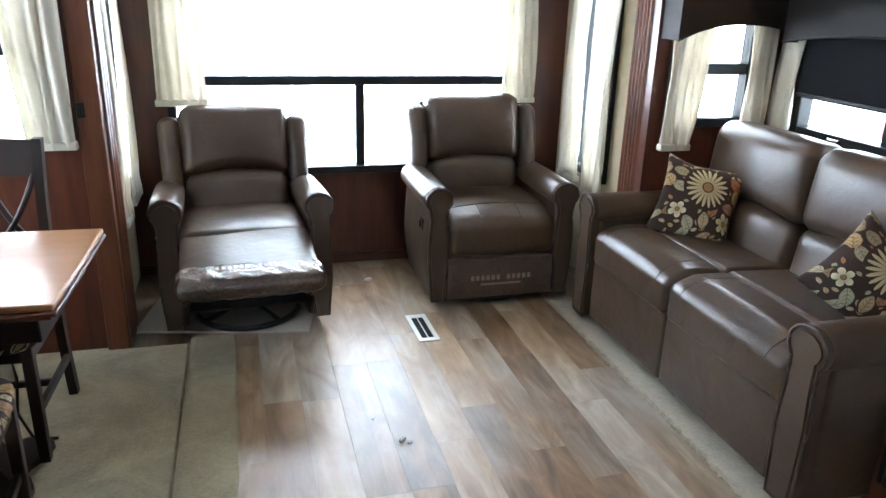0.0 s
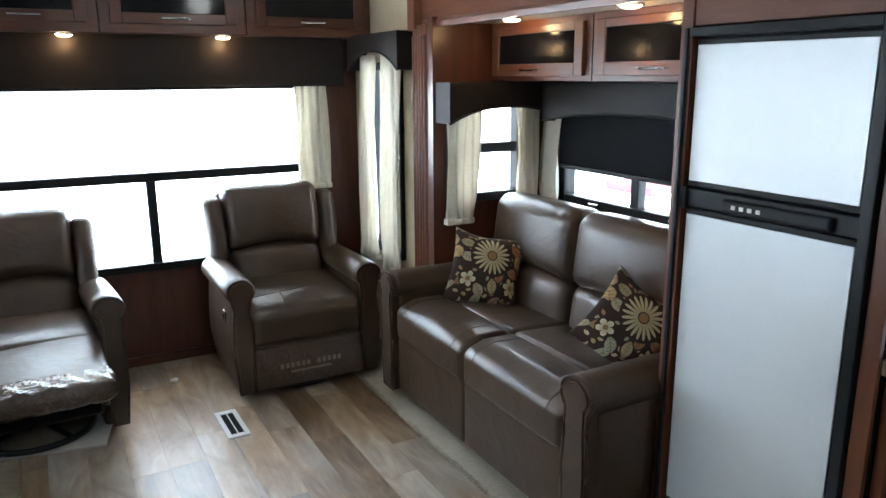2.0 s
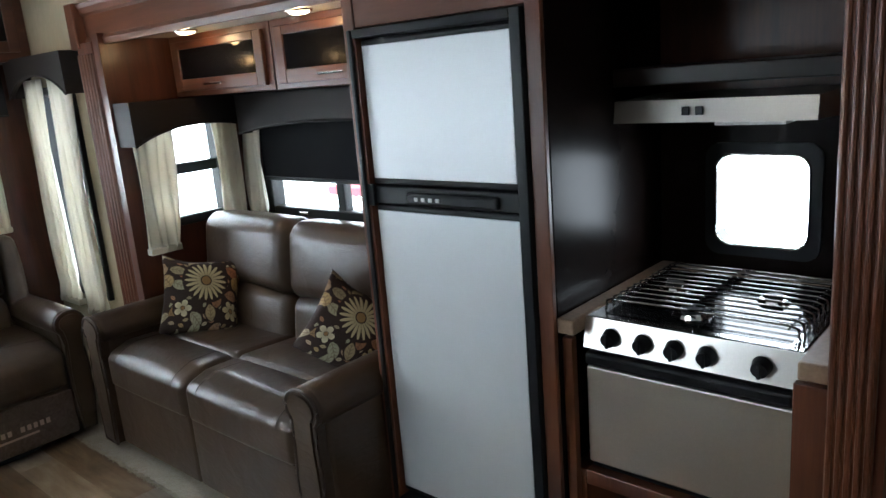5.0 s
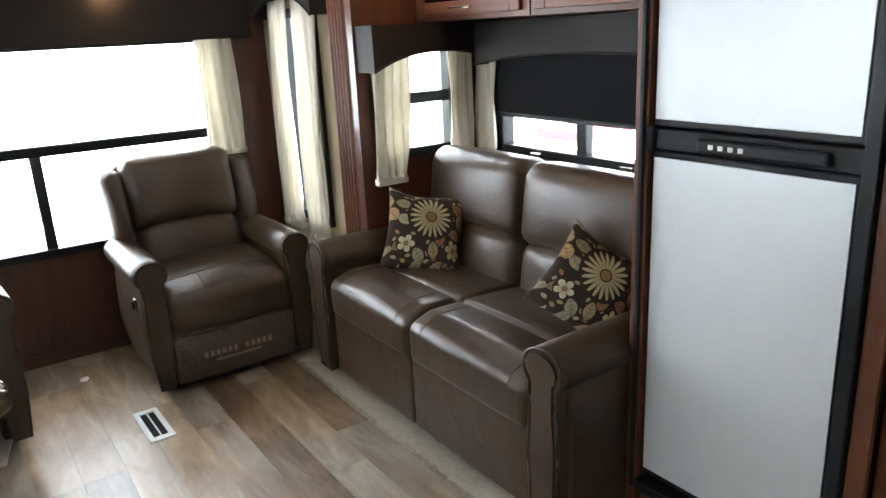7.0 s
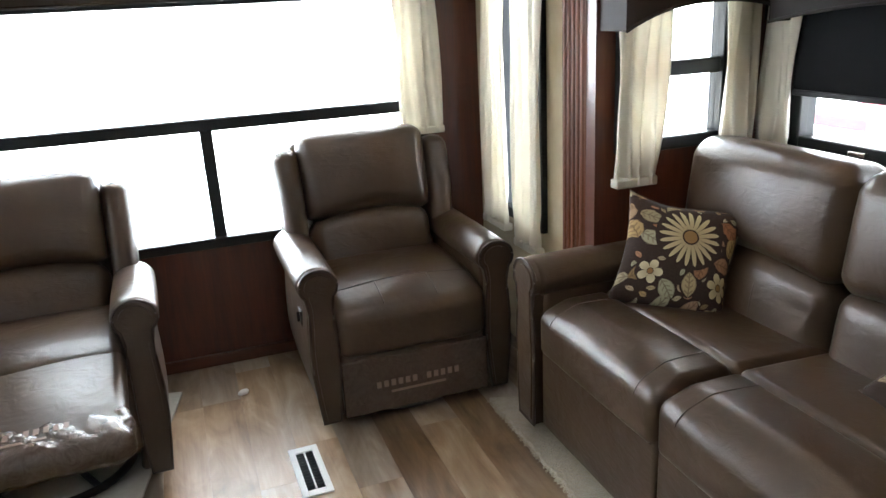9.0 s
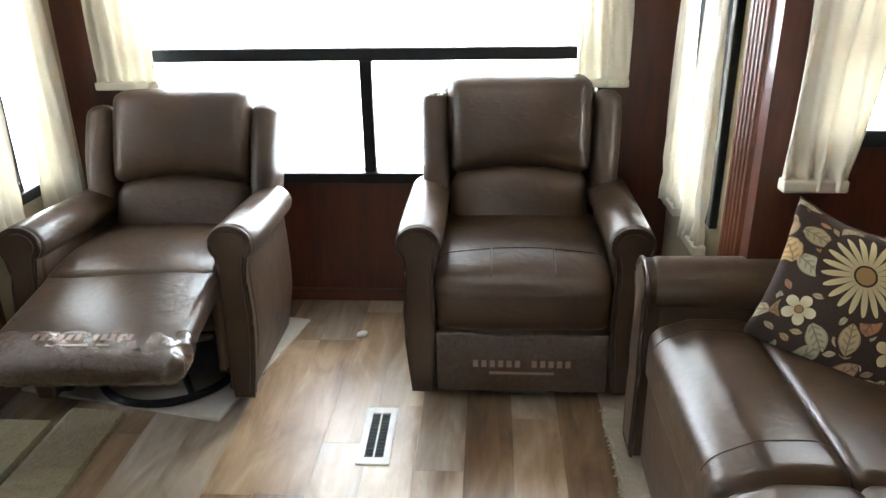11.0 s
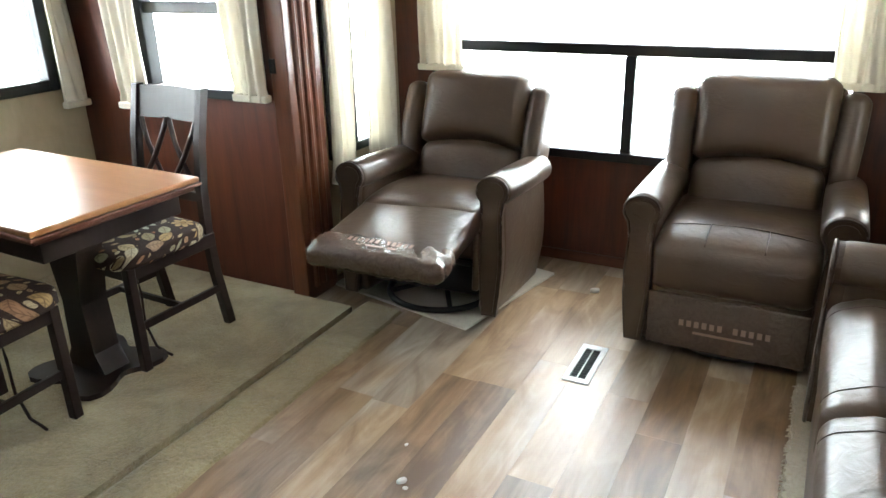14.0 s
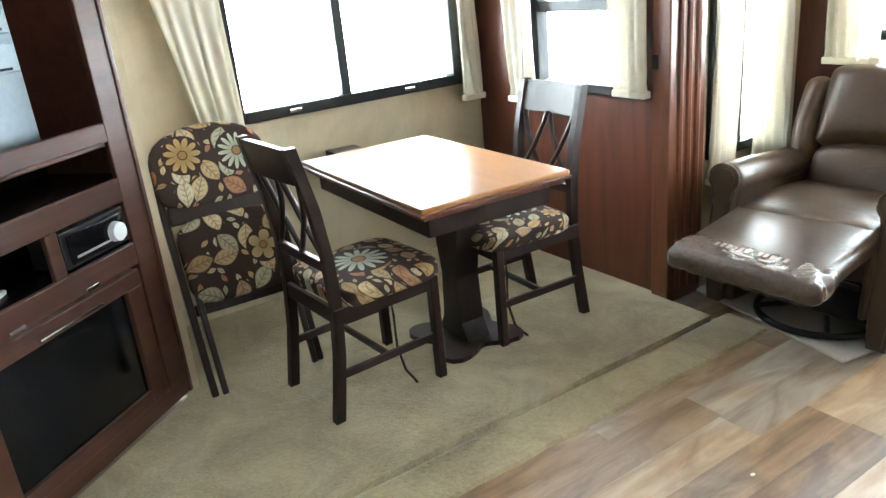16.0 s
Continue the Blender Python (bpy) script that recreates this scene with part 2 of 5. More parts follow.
M_WALLPAPER, M_LEATHER, M_CURTAIN, M_PLANK = wallpaper(), leather(), curtain_cloth(), vinyl_plank()
M_CARPET = carpet("olive_beige_carpet", (0.180, 0.142, 0.068), (0.430, 0.356, 0.196))
M_RUG = carpet("cream_carpet", (0.33, 0.285, 0.205), (0.54, 0.48, 0.37))
M_PUCK = emitter("puck_glow", (1.0, 0.80, 0.52), 9.0)
M_CONCRETE = plain("yard_concrete", (0.42, 0.41, 0.39), 0.85, grain=20, vary=0.2)


# ---- mesh helpers ----
def part(name, bm, material, parent=None, label="", smooth=False):
    """Links a bmesh as one mesh object, under a thing or a part if one is given."""
    me = bpy.data.meshes.new(name)
    bmesh.ops.recalc_face_normals(bm, faces=bm.faces)
    bm.to_mesh(me)
    bm.free()
    if smooth:
        me.polygons.foreach_set("use_smooth", [True] * len(me.polygons))
    me.materials.append(material)
    ob = new(name, me)
    if parent is not None:
        ob.parent = parent
    if label:
        ob["label"] = label
    return ob


def thing(name, label, category, group="", m=None):
    ob = new(name)
    ob.empty_display_size = 0.1
    if m is not None:
        ob.matrix_world = m
    return tagged(ob, label, category, group)


def box(x0, x1, y0, y1, z0, z1, bevel=0.0, bm=None, seg=2, m=None):
    bm = bm or bmesh.new()
    r = bmesh.ops.create_cube(bm, size=1.0)["verts"]
    bmesh.ops.transform(bm, matrix=Matrix.LocRotScale(((x0 + x1) / 2, (y0 + y1) / 2, (z0 + z1) / 2), None, (x1 - x0, y1 - y0, z1 - z0)), verts=r)
    if bevel:
        e = {e for v in r for e in v.link_edges}
        r = bmesh.ops.bevel(bm, geom=list(e), offset=bevel, segments=seg, profile=0.5, affect="EDGES")["verts"]
    if m is not None:
        bmesh.ops.transform(bm, matrix=m, verts=r)
    return bm


def pad(sx, sy, sz, n=10, e=5.0, at=(0, 0, 0), shape=None, bm=None):
    """A stuffed block: a rounded box of full size sx, sy, sz, which shape() may bend."""
    bm = bm or bmesh.new()
    tmp = bmesh.new()
    bmesh.ops.create_cube(tmp, size=2.0)
    bmesh.ops.subdivide_edges(tmp, edges=tmp.edges[:], cuts=n, use_grid_fill=True)
    for v in tmp.verts:
        p = Vector([math.tan(c * math.pi / 4) if abs(c) < 1 else c for c in v.co])
        p = p / (sum(abs(c) ** e for c in p) ** (1 / e))
        p = Vector((p.x * sx / 2, p.y * sy / 2, p.z * sz / 2))
        v.co = (shape(p) if shape else p) + Vector(at)
    me = bpy.data.meshes.new("tmp")
    tmp.to_mesh(me)
    tmp.free()
    bm.from_mesh(me)
    bpy.data.meshes.remove(me)
    return bm


def cushion(size, r, at=(0, 0, 0), swell=(0, 0, 0), k=10, shape=None, bm=None, m=None):
    """A sewn cushion: a box with edges rounded to r whose faces swell out by the given heights."""
    bm = bm or bmesh.new()
    half = [c / 2 for c in size]

    def steps(h):
        q = min(r, h * 0.999)
        edge = [h - q + q * math.tan(math.pi / 4 * i / 4) for i in range(5)]
        mid = [(h - q) * (2 * i / k - 1) for i in range(1, k)]
        return [-e for e in reversed(edge)] + mid + edge
    lists = [steps(h) for h in half]
    made = {}

    def vert(p):
        key = tuple(round(c, 6) for c in p)
        if key not in made:
            core = [max(-(h - min(r, h * 0.999)), min(h - min(r, h * 0.999), c)) for c, h in zip(p, half)]
            d = Vector([a - b for a, b in zip(p, core)])
            v = Vector([b + x * min(r, h * 0.999) for b, x, h in zip(core, d.normalized(), half)])
            f = [max(0.0, 1 - (c / h) ** 2) for c, h in zip(v, half)]
            v = Vector([c + c / h * w * f[(i + 1) % 3] ** 0.7 * f[(i + 2) % 3] ** 0.7 for i, (c, h, w) in enumerate(zip(v, half, swell))])
            v = (shape(v) if shape else v) + Vector(at)
            made[key] = bm.verts.new(m @ v if m is not None else v)
        return made[key]
    for ax in range(3):
        u, w = [i for i in range(3) if i != ax]
        for side in (-1, 1):
            for i in range(len(lists[u]) - 1):
                for j in range(len(lists[w]) - 1):
                    quad = []
                    for a, b in ((i, j), (i + 1, j), (i + 1, j + 1), (i, j + 1)):
                        p = [0.0, 0.0, 0.0]
                        p[ax], p[u], p[w] = side * half[ax], lists[u][a], lists[w][b]
                        quad.append(vert(p))
                    if len(set(quad)) == 4 and bm.faces.get(quad) is None:
                        bm.faces.new(quad)
    return bm


def rod(a, b, r, n=10, bm=None, r2=None):
    bm = bm or bmesh.new()
    a, b = Vector(a), Vector(b)
    res = bmesh.ops.create_cone(bm, cap_ends=True, segments=n, radius1=r, radius2=r if r2 is None else r2, depth=(b - a).length)
    q = (b - a).to_track_quat("Z", "Y")
    bmesh.ops.transform(bm, matrix=Matrix.LocRotScale((a + b) / 2, q, None), verts=res["verts"])
    return bm


def prism(outline, y0, y1, bm=None, axis="Y"):
    """Extrudes an outline of (u, w) pairs: axis Y gives (u, y, w), axis X gives (x, u, w), axis Z gives (u, w, z)."""
    bm = bm or bmesh.new()

    def at(u, w, d):
        return {"Y": (u, d, w), "X": (d, u, w), "Z": (u, w, d)}[axis]
    a = [bm.verts.new(at(u, w, y0)) for u, w in outline]
    b = [bm.verts.new(at(u, w, y1)) for u, w in outline]
    bm.faces.new(a), bm.faces.new(b[::-1])
    for i in range(len(a)):
        j = (i + 1) % len(a)
        bm.faces.new((a[j], a[i], b[i], b[j]))
    return bm


def tube(points, r, n=8, bm=None, closed=False):
    """A bent round bar through the points."""
    bm = bm or bmesh.new()
    pts = [Vector(p) for p in points]
    rings = []
    for i, p in enumerate(pts):
        d = (pts[(i + 1) % len(pts)] - pts[i - 1]) if closed or 0 < i < len(pts) - 1 else (pts[1] - pts[0] if i == 0 else pts[-1] - pts[-2])
        q = d.to_track_quat("Z", "Y")
        rings.append([bm.verts.new(p + q @ Vector((r * math.cos(k * math.tau / n), r * math.sin(k * math.tau / n), 0))) for k in range(n)])
    pairs = list(zip(rings, rings[1:])) + ([(rings[-1], rings[0])] if closed else [])
    for a, b in pairs:
        for k in range(n):
            bm.faces.new((a[k], a[(k + 1) % n], b[(k + 1) % n], b[k]))
    if not closed:
        bm.faces.new(rings[0][::-1]), bm.faces.new(rings[-1])
    return bm


def roll_pad(axis, a0, a1, c, w, rx, rz, n=20, bm=None):
    """A stuffed roll along an axis from a0 to a1, centred at (c, w), with softly turned ends."""
    bm = bm or bmesh.new()
    prof = [(0.0, 0.55), (0.006, 0.78), (0.018, 0.93), (0.04, 1.0), (0.5, 1.03), (0.96, 1.0), (0.985, 0.9), (1.0, 0.6)]
    rings = []
    for f, k in prof:
        d = a0 + (a1 - a0) * f
        ring = []
        for i in range(n):
            th = math.tau * i / n
            u, z = c + k * rx * math.cos(th), w + k * rz * math.sin(th)
            ring.append(bm.verts.new((u, d, z) if axis == "Y" else (d, u, z)))
        rings.append(ring)
    for a, b in zip(rings, rings[1:]):
        for i in range(n):
            bm.faces.new((a[i], a[(i + 1) % n], b[(i + 1) % n], b[i]))
    bm.faces.new(rings[0][::-1]), bm.faces.new(rings[-1])
    return bm


# ---- structure ----
def structure(name, bm, material, label, category, smooth=False):
    return tagged(part(name, bm, material, None, "", smooth), label, category, "", "structure")


def pierced(axis, d0, d1, u0, u1, z0, z1, holes=()):
    """A wall of thickness d0 to d1 across an axis, with openings (u0, u1, z0, z1) through it."""
    bm, made = bmesh.new(), {}
    us = sorted({u0, u1, *[h[0] for h in holes], *[h[1] for h in holes]})
    zs = sorted({z0, z1, *[h[2] for h in holes], *[h[3] for h in holes]})

    def solid(i, j):
        if not (0 <= i < len(us) - 1 and 0 <= j < len(zs) - 1):
            return False
        mu, mz = (us[i] + us[i + 1]) / 2, (zs[j] + zs[j + 1]) / 2
        return not any(h[0] < mu < h[1] and h[2] < mz < h[3] for h in holes)

    def vert(d, u, z):
        if (d, u, z) not in made:
            made[d, u, z] = bm.verts.new((d, u, z) if axis == "X" else (u, d, z))
        return made[d, u, z]

    def face(*corners):
        bm.faces.new([vert(*c) for c in corners])
    for i, (a, b) in enumerate(zip(us, us[1:])):
        for j, (c, e) in enumerate(zip(zs, zs[1:])):
            if not solid(i, j):
                continue
            for d in (d0, d1):
                face((d, a, c), (d, b, c), (d, b, e), (d, a, e))
            for di, dj, p, q in ((-1, 0, (a, c), (a, e)), (1, 0, (b, c), (b, e)), (0, -1, (a, c), (b, c)), (0, 1, (a, e), (b, e))):
                if not solid(i + di, j + dj):
                    face((d0, *p), (d1, *p), (d1, *q), (d0, *q))
    return bm


CEIL = 2.19
XL, XR, YR, YF = -0.33, 2.18, 4.36, -2.0      # main room
SL, SR = -1.65, 2.82                          # backs of the two slide-outs

REAR_HOLE = (-0.08, 1.88, 0.60, 1.56)
structure("wall_rear", pierced("Y", YR, YR + 0.06, XL - 0.1, XR + 0.1, 0, CEIL, [REAR_HOLE]), M_PANEL, "dark cherry wood panelled rear wall with a wide window opening", "wall")
structure("wall_right", pierced("X", XR, XR + 0.06, 3.44, YR, 0, CEIL, [(3.72, 4.10, 0.62, 1.68)]), M_WALLPAPER, "beige papered side wall with a narrow window", "wall")
structure("wall_left", pierced("X", XL - 0.06, XL, 3.58, YR, 0, CEIL, [(3.70, 4.16, 0.62, 1.68)]), M_WALLPAPER, "beige papered side wall with a narrow window", "wall")
structure("wall_right_upper", pierced("X", XR, XR + 0.06, YF, 3.44, 1.90, CEIL), M_WALLPAPER, "beige papered wall strip above the slide-out opening", "wall")
structure("wall_left_upper", pierced("X", XL - 0.06, XL, 0.55, 3.58, 1.90, CEIL), M_WALLPAPER, "beige papered wall strip above the dinette slide-out", "wall")
structure("wall_right_front", pierced("X", XR, XR + 0.06, YF, 0.24, 0, 1.90), M_PANEL, "dark cherry wood panelled wall beside the kitchen", "wall")
structure("wall_left_front", pierced("X", XL - 0.06, XL, YF, 0.55, 0, CEIL), M_WALLPAPER, "beige papered wall", "wall")
structure("wall_front", pierced("Y", YF - 0.06, YF, XL - 0.1, XR + 0.1, 0, CEIL, [(0.80, 1.15, 0.95, 1.45)]), M_WALLPAPER, "beige papered wall closing the room", "wall")
structure("ceiling", box(XL - 0.1, XR + 0.1, YF - 0.06, YR + 0.06, CEIL, CEIL + 0.05), M_CEILING, "smooth white ceiling panel", "ceiling")

# right slide-out: sofa, fridge and kitchen
structure("wall_slide_right_back", pierced("X", SR, SR + 0.06, 0.20, 3.30, 0, 1.94, [(1.86, 3.06, 1.00, 1.50), (0.495, 0.79, 1.020, 1.325)]), M_PANEL, "dark wood back wall of the sofa slide-out", "wall")
structure("wall_slide_right_end", pierced("Y", 3.24, 3.299, 2.128, SR, 0, 1.90, [(2.22, 2.64, 1.02, 1.54)]), M_PANEL, "dark cherry wood end wall of the sofa slide-out with a small window", "wall")
structure("wall_slide_right_near", pierced("Y", 0.18, 0.24, 2.14, SR, 0, 1.90), M_PANEL, "dark wood end wall of the kitchen slide-out", "wall")
structure("ceiling_slide_right", box(XR - 0.02, SR + 0.06, 0.20, 3.30, 1.875, 1.90), M_SLIDE_CEIL, "cream soffit over the sofa", "ceiling")

# left slide-out: dinette
structure("wall_slide_left_back", pierced("X", SL - 0.06, SL, 1.36, 3.46, 0, 1.94, [(1.985, 3.23, 0.98, 1.54)]), M_WALLPAPER, "beige papered back wall of the dinette slide-out with a wide window", "wall")
structure("wall_slide_left_end", pierced("Y", 3.40, 3.46, SL, XL - 0.06 + 0.1, 0, 1.90, [(-1.12, -0.49, 0.97, 1.54)]), M_PANEL, "dark cherry wood end wall of the dinette slide-out with a window", "wall")
structure("wall_slide_left_near", pierced("Y", 1.36, 1.42, SL, -1.045, 0, 1.90), M_WALLPAPER, "beige papered end wall behind the entertainment centre", "wall")
structure("ceiling_slide_left", box(SL - 0.06, XL, 1.36, 3.46, 1.90, 1.94), M_CEILING, "white ceiling of the dinette slide-out", "ceiling")


def fluted_post(name, x0, x1, y0, y1, z1, face):
    """A door-casing style post with raised flutes."""
    bm = box(x0, x1, y0, y1, 0.0, z1, 0.004)
    if face == "X":
        n = 5
        for i in range(n):
            c = y0 + (y1 - y0) * (i + 0.5) / n
            rod((x0, c, 0.06), (x0, c, z1 - 0.05), (y1 - y0) / n * 0.36, 8, bm)
    else:
        n = 4
        for i in range(n):
            c = x0 + (x1 - x0) * (i + 0.5) / n
            rod((c, y0, 0.06), (c, y0, z1 - 0.05), (x1 - x0) / n * 0.36, 8, bm)
    return structure(name, bm, M_CHERRY_Z, "fluted cherry wood trim post", "trim")


fluted_post("trim_post_right", 2.125, 2.18, 3.30, 3.45, 1.87, "X")
fluted_post("trim_post_kitchen", 2.125, 2.18, 0.20, 0.29, 1.87, "X")
structure("trim_post_left", box(-0.355, -0.262, 3.348, 3.58, 0.0, 1.88, 0.006), M_CHERRY_Z, "cherry wood corner post of the dinette slide-out", "trim")
fl = bmesh.new()
for i in range(3):
    rod((-0.262, 3.41 + i * 0.055, 0.06), (-0.262, 3.41 + i * 0.055, 1.84), 0.016, 8, fl)
structure("trim_flutes_left", fl, M_CHERRY_Z, "raised flutes on the corner post", "trim")


def fascia(name, x, s, y0, y1):
    """A moulded beam over a slide-out opening; s is the side it faces."""
    prof = [(0.0, 1.855), (0.022, 1.855), (0.026, 1.88), (0.018, 1.895), (0.018, 1.985), (0.030, 1.995), (0.036, 2.02), (0.048, 2.036), (0.0, 2.036)]
    bm = bmesh.new()
    a = [bm.verts.new((x + s * u, y0, w)) for u, w in prof]
    b = [bm.verts.new((x + s * u, y1, w)) for u, w in prof]
    bm.faces.new(a), bm.faces.new(b[::-1])
    for i in range(len(a)):
        j = (i + 1) % len(a)
        bm.faces.new((a[i], a[j], b[j], b[i]))
    return structure(name, bm, M_CHERRY_Y, "moulded cherry wood fascia beam over the slide-out", "trim")


fascia("trim_fascia_right", 2.175, -1, 0.0, 3.405)
structure("trim_fascia_block_right", box(2.115, 2.178, 3.41, 3.49, 1.845, 2.045, 0.006), M_CHERRY_Z, "square cherry wood corner block", "trim")
fascia("trim_fascia_left", -0.325, 1, 0.9, 3.50)
structure("trim_cove_right", box(2.15, 2.178, YF, 4.08, 2.165, 2.188, 0.006), M_CHERRY_Y, "dark wood strip under the ceiling", "trim")
structure("trim_cove_left", box(-0.328, -0.30, YF, 4.08, 2.165, 2.188, 0.006), M_CHERRY_Y, "dark wood strip under the ceiling", "trim")
structure("baseboard_rear", box(XL, XR, 4.335, 4.358, 0.0, 0.055, 0.004), M_CHERRY_X, "low cherry wood baseboard", "baseboard")
GLOW = emitter("bright_haze", (0.97, 0.98, 1.0), 9.0)
for i, (a, b, c, d) in enumerate(((-6, 7, 7.6, 7.7), (-6, 7, -5.1, -5.0), (-5.1, -5.0, -5, 7.6), (6.0, 6.1, -5, 7.6))):
    structure("backdrop_%d" % (i + 1), box(a, b, c, d, -1.1, 5.0), GLOW, "plain bright overcast distance outside", "backdrop")
structure("ground", box(-60, 60, -60, 60, -1.15, -1.10), M_CONCRETE, "pale concrete yard outside", "ground")


# ---- windows, curtains and valances ----
def glass():
    m, t, p = nodes_of("window_glass")
    p.inputs["Base Color"].default_value = (0.95, 0.97, 0.97, 1)
    p.inputs["Transmission Weight"].default_value, p.inputs["Roughness"].default_value = 1.0, 0.0
    p.inputs["IOR"].default_value = 1.12
    return m


M_GLASS = glass()


def oriented(axis, d0, d1, u0, u1, z0, z1, bevel=0.0, bm=None):
    return box(*((d0, d1, u0, u1) if axis == "X" else (u0, u1, d0, d1)), z0, z1, bevel, bm)


def window(name, axis, face, out, u0, u1, z0, z1, uprights=(), bars=(), label="", w=0.045):
    """A black framed window: face is the room side of the frame, out the outer side."""
    top = tagged(new(name), label, "window", "", "structure")
    fr = bmesh.new()
    oriented(axis, face, out, u0, u0 + w, z0, z1, 0.006, fr)
    oriented(axis, face, out, u1 - w, u1, z0, z1, 0.006, fr)
    oriented(axis, face, out, u0 + w, u1 - w, z0, z0 + w, 0.006, fr)
    oriented(axis, face, out, u0 + w, u1 - w, z1 - w, z1, 0.006, fr)
    part("window_frame", fr, M_BLACK, top)
    e = 0.15 * (out - face)
    for b in bars:
        part("window_bar", oriented(axis, face + e, out - e, u0 + w, u1 - w, b - 0.026, b + 0.026, 0.006), M_BLACK, top)
    for u, za, zb in uprights:
        part("window_bar", oriented(axis, face + e, out - e, u - 0.026, u + 0.026, za, zb, 0.006), M_BLACK, top)
    mid = (face + out) / 2
    pane = part("pane", oriented(axis, mid - 0.002, mid + 0.002, u0 + w, u1 - w, z0 + w, z1 - w), M_GLASS, top)
    pane.visible_shadow = False
    return top


wr = window("window_1", "Y", 4.325, 4.40, -0.10, 1.90, 0.555, 1.60, [(0.935, 0.60, 1.06)], [1.085], "wide black-framed rear window with a lower sliding section")
window("window_2", "Y", 3.205, 3.28, 2.20, 2.65, 0.995, 1.56, (), [1.265], "small black-framed window beside the sofa")
window("window_3", "X", 2.785, 2.86, 1.84, 3.08, 0.980, 1.52, [(2.53, 0.98, 1.5)], (), "wide black-framed window behind the sofa")
window("window_4", "X", 2.155, 2.22, 3.68, 4.12, 0.60, 1.70, [(3.87, 0.64, 1.66)], (), "narrow black-framed window beside the recliner")
window("window_5", "X", -0.31, -0.38, 3.68, 4.18, 0.60, 1.70, [(3.905, 0.64, 1.66)], (), "narrow black-framed window beside the recliner")
window("window_6", "X", -1.615, -1.70, 1.955, 3.26, 0.935, 1.56, [(2.555, 0.98, 1.52)], (), "wide black-framed window over the dinette table", 0.055)
window("window_7", "Y", 3.365, 3.44, -1.14, -0.47, 0.925, 1.56, (), [1.32], "black-framed window at the end of the dinette")

# window latches
for nm, x0, x1, y, z in (("window_latch", -1.60, -1.585, 2.25, 0.963), ("window_latch", -1.60, -1.585, 2.90, 0.963)):
    th = thing(nm, "small silver window latch on the black frame", "latch", "window latches")
    bm = box(x0, x1, y - 0.03, y + 0.03, z - 0.006, z + 0.010, 0.003)
    part("latch_lever", bm, M_CHROME, th)
for y in (2.78, 2.25):
    th = thing("window_latch", "small silver window latch on the black frame", "latch", "window latches")
    part("latch_lever", box(2.762, 2.785, y - 0.03, y + 0.03, 0.997, 1.011, 0.003), M_CHROME, th)


def curtain(axis, d, out, a0, a1, b0, b1, z0, z1, folds, label, seed):
    """A gathered curtain hanging from z1 to z0; its edges run from a0, a1 at the top to b0, b1 at the hem. out is the way into the room."""
    rnd = random.Random(seed)
    nu, nz, bm = folds * 8, 22, bmesh.new()
    ph = [rnd.uniform(-0.7, 0.7) for _ in range(4)]
    sheets = []
    for side in (0, 1):
        rows = []
        for j in range(nz + 1):
            f = j / nz
            z = z1 + (z0 - z1) * f
            row = []
            for i in range(nu + 1):
                s = i / nu
                u = (a0 + (b0 - a0) * f) + ((a1 - a0) + ((b1 - b0) - (a1 - a0)) * f) * s
                amp = 0.016 * (0.6 + 0.5 * f)
                if 0.90 < f < 0.94:
                    amp *= 0.55
                w = amp * math.sin(math.tau * folds * s + ph[0] + 0.8 * math.sin(3 * f + ph[1])) + 0.008 * math.sin(5 * s + 4 * f + ph[2])
                u += 0.006 * math.sin(math.tau * folds * s * 0.5 + ph[3] + 3 * f)
                dd = d + out * (w + (0.004 if side else 0.0))
                zz = z + (0.004 * math.sin(math.tau * folds * s + 1.0) if j == nz else 0)
                row.append(bm.verts.new((dd, u, zz) if axis == "X" else (u, dd, zz)))
            rows.append(row)
        for j in range(nz):
            for i in range(nu):
                bm.faces.new((rows[j][i], rows[j][i + 1], rows[j + 1][i + 1], rows[j + 1][i]))
        sheets.append(rows)
    p, q = sheets
    edge = lambda r: r[0] + [x[-1] for x in r[1:]] + r[-1][-2::-1] + [x[0] for x in r[-2:0:-1]]
    ep, eq = edge(p), edge(q)
    for i in range(len(ep)):
        j = (i + 1) % len(ep)
        bm.faces.new((ep[i], ep[j], eq[j], eq[i]))
    th = thing("curtain", label, "curtain", "ivory curtains")
    part("cloth", bm, M_CURTAIN, th, "", True)
    lo, hi = min(b0, b1) - 0.004, max(b0, b1) + 0.004
    zh = z0 + 0.055 * (z1 - z0)
    hem = oriented(axis, d - 0.020, d + 0.024, lo, hi, z0 - 0.004, z0 + 0.028, 0.006)
    part("hem_band", hem, M_CURTAIN, th)
    return th


LBL = "pleated ivory curtain gathered at the hem"
curtain("Y", 4.285, -1, 1.755, 1.955, 1.765, 1.965, 0.965, 1.63, 4, LBL + " beside the rear window", 1)
curtain("Y", 4.285, -1, -0.14, 0.11, -0.15, 0.11, 0.965, 1.63, 5, LBL + " beside the rear window", 2)
curtain("X", 2.115, -1, 3.895, 4.14, 3.93, 4.16, 0.56, 1.74, 4, LBL + " beside the narrow window", 3)
curtain("X", 2.115, -1, 3.575, 3.86, 3.63, 3.83, 0.53, 1.74, 4, LBL + " beside the narrow window", 4)
curtain("Y", 3.165, -1, 2.15, 2.36, 2.16, 2.31, 0.90, 1.46, 4, LBL + " beside the sofa window", 5)
curtain("Y", 3.165, -1, 2.565, 2.71, 2.565, 2.70, 0.93, 1.50, 3, LBL + " behind the sofa", 6)
curtain("X", 2.745, -1, 3.02, 3.175, 3.03, 3.175, 0.95, 1.46, 3, LBL + " behind the sofa", 7)
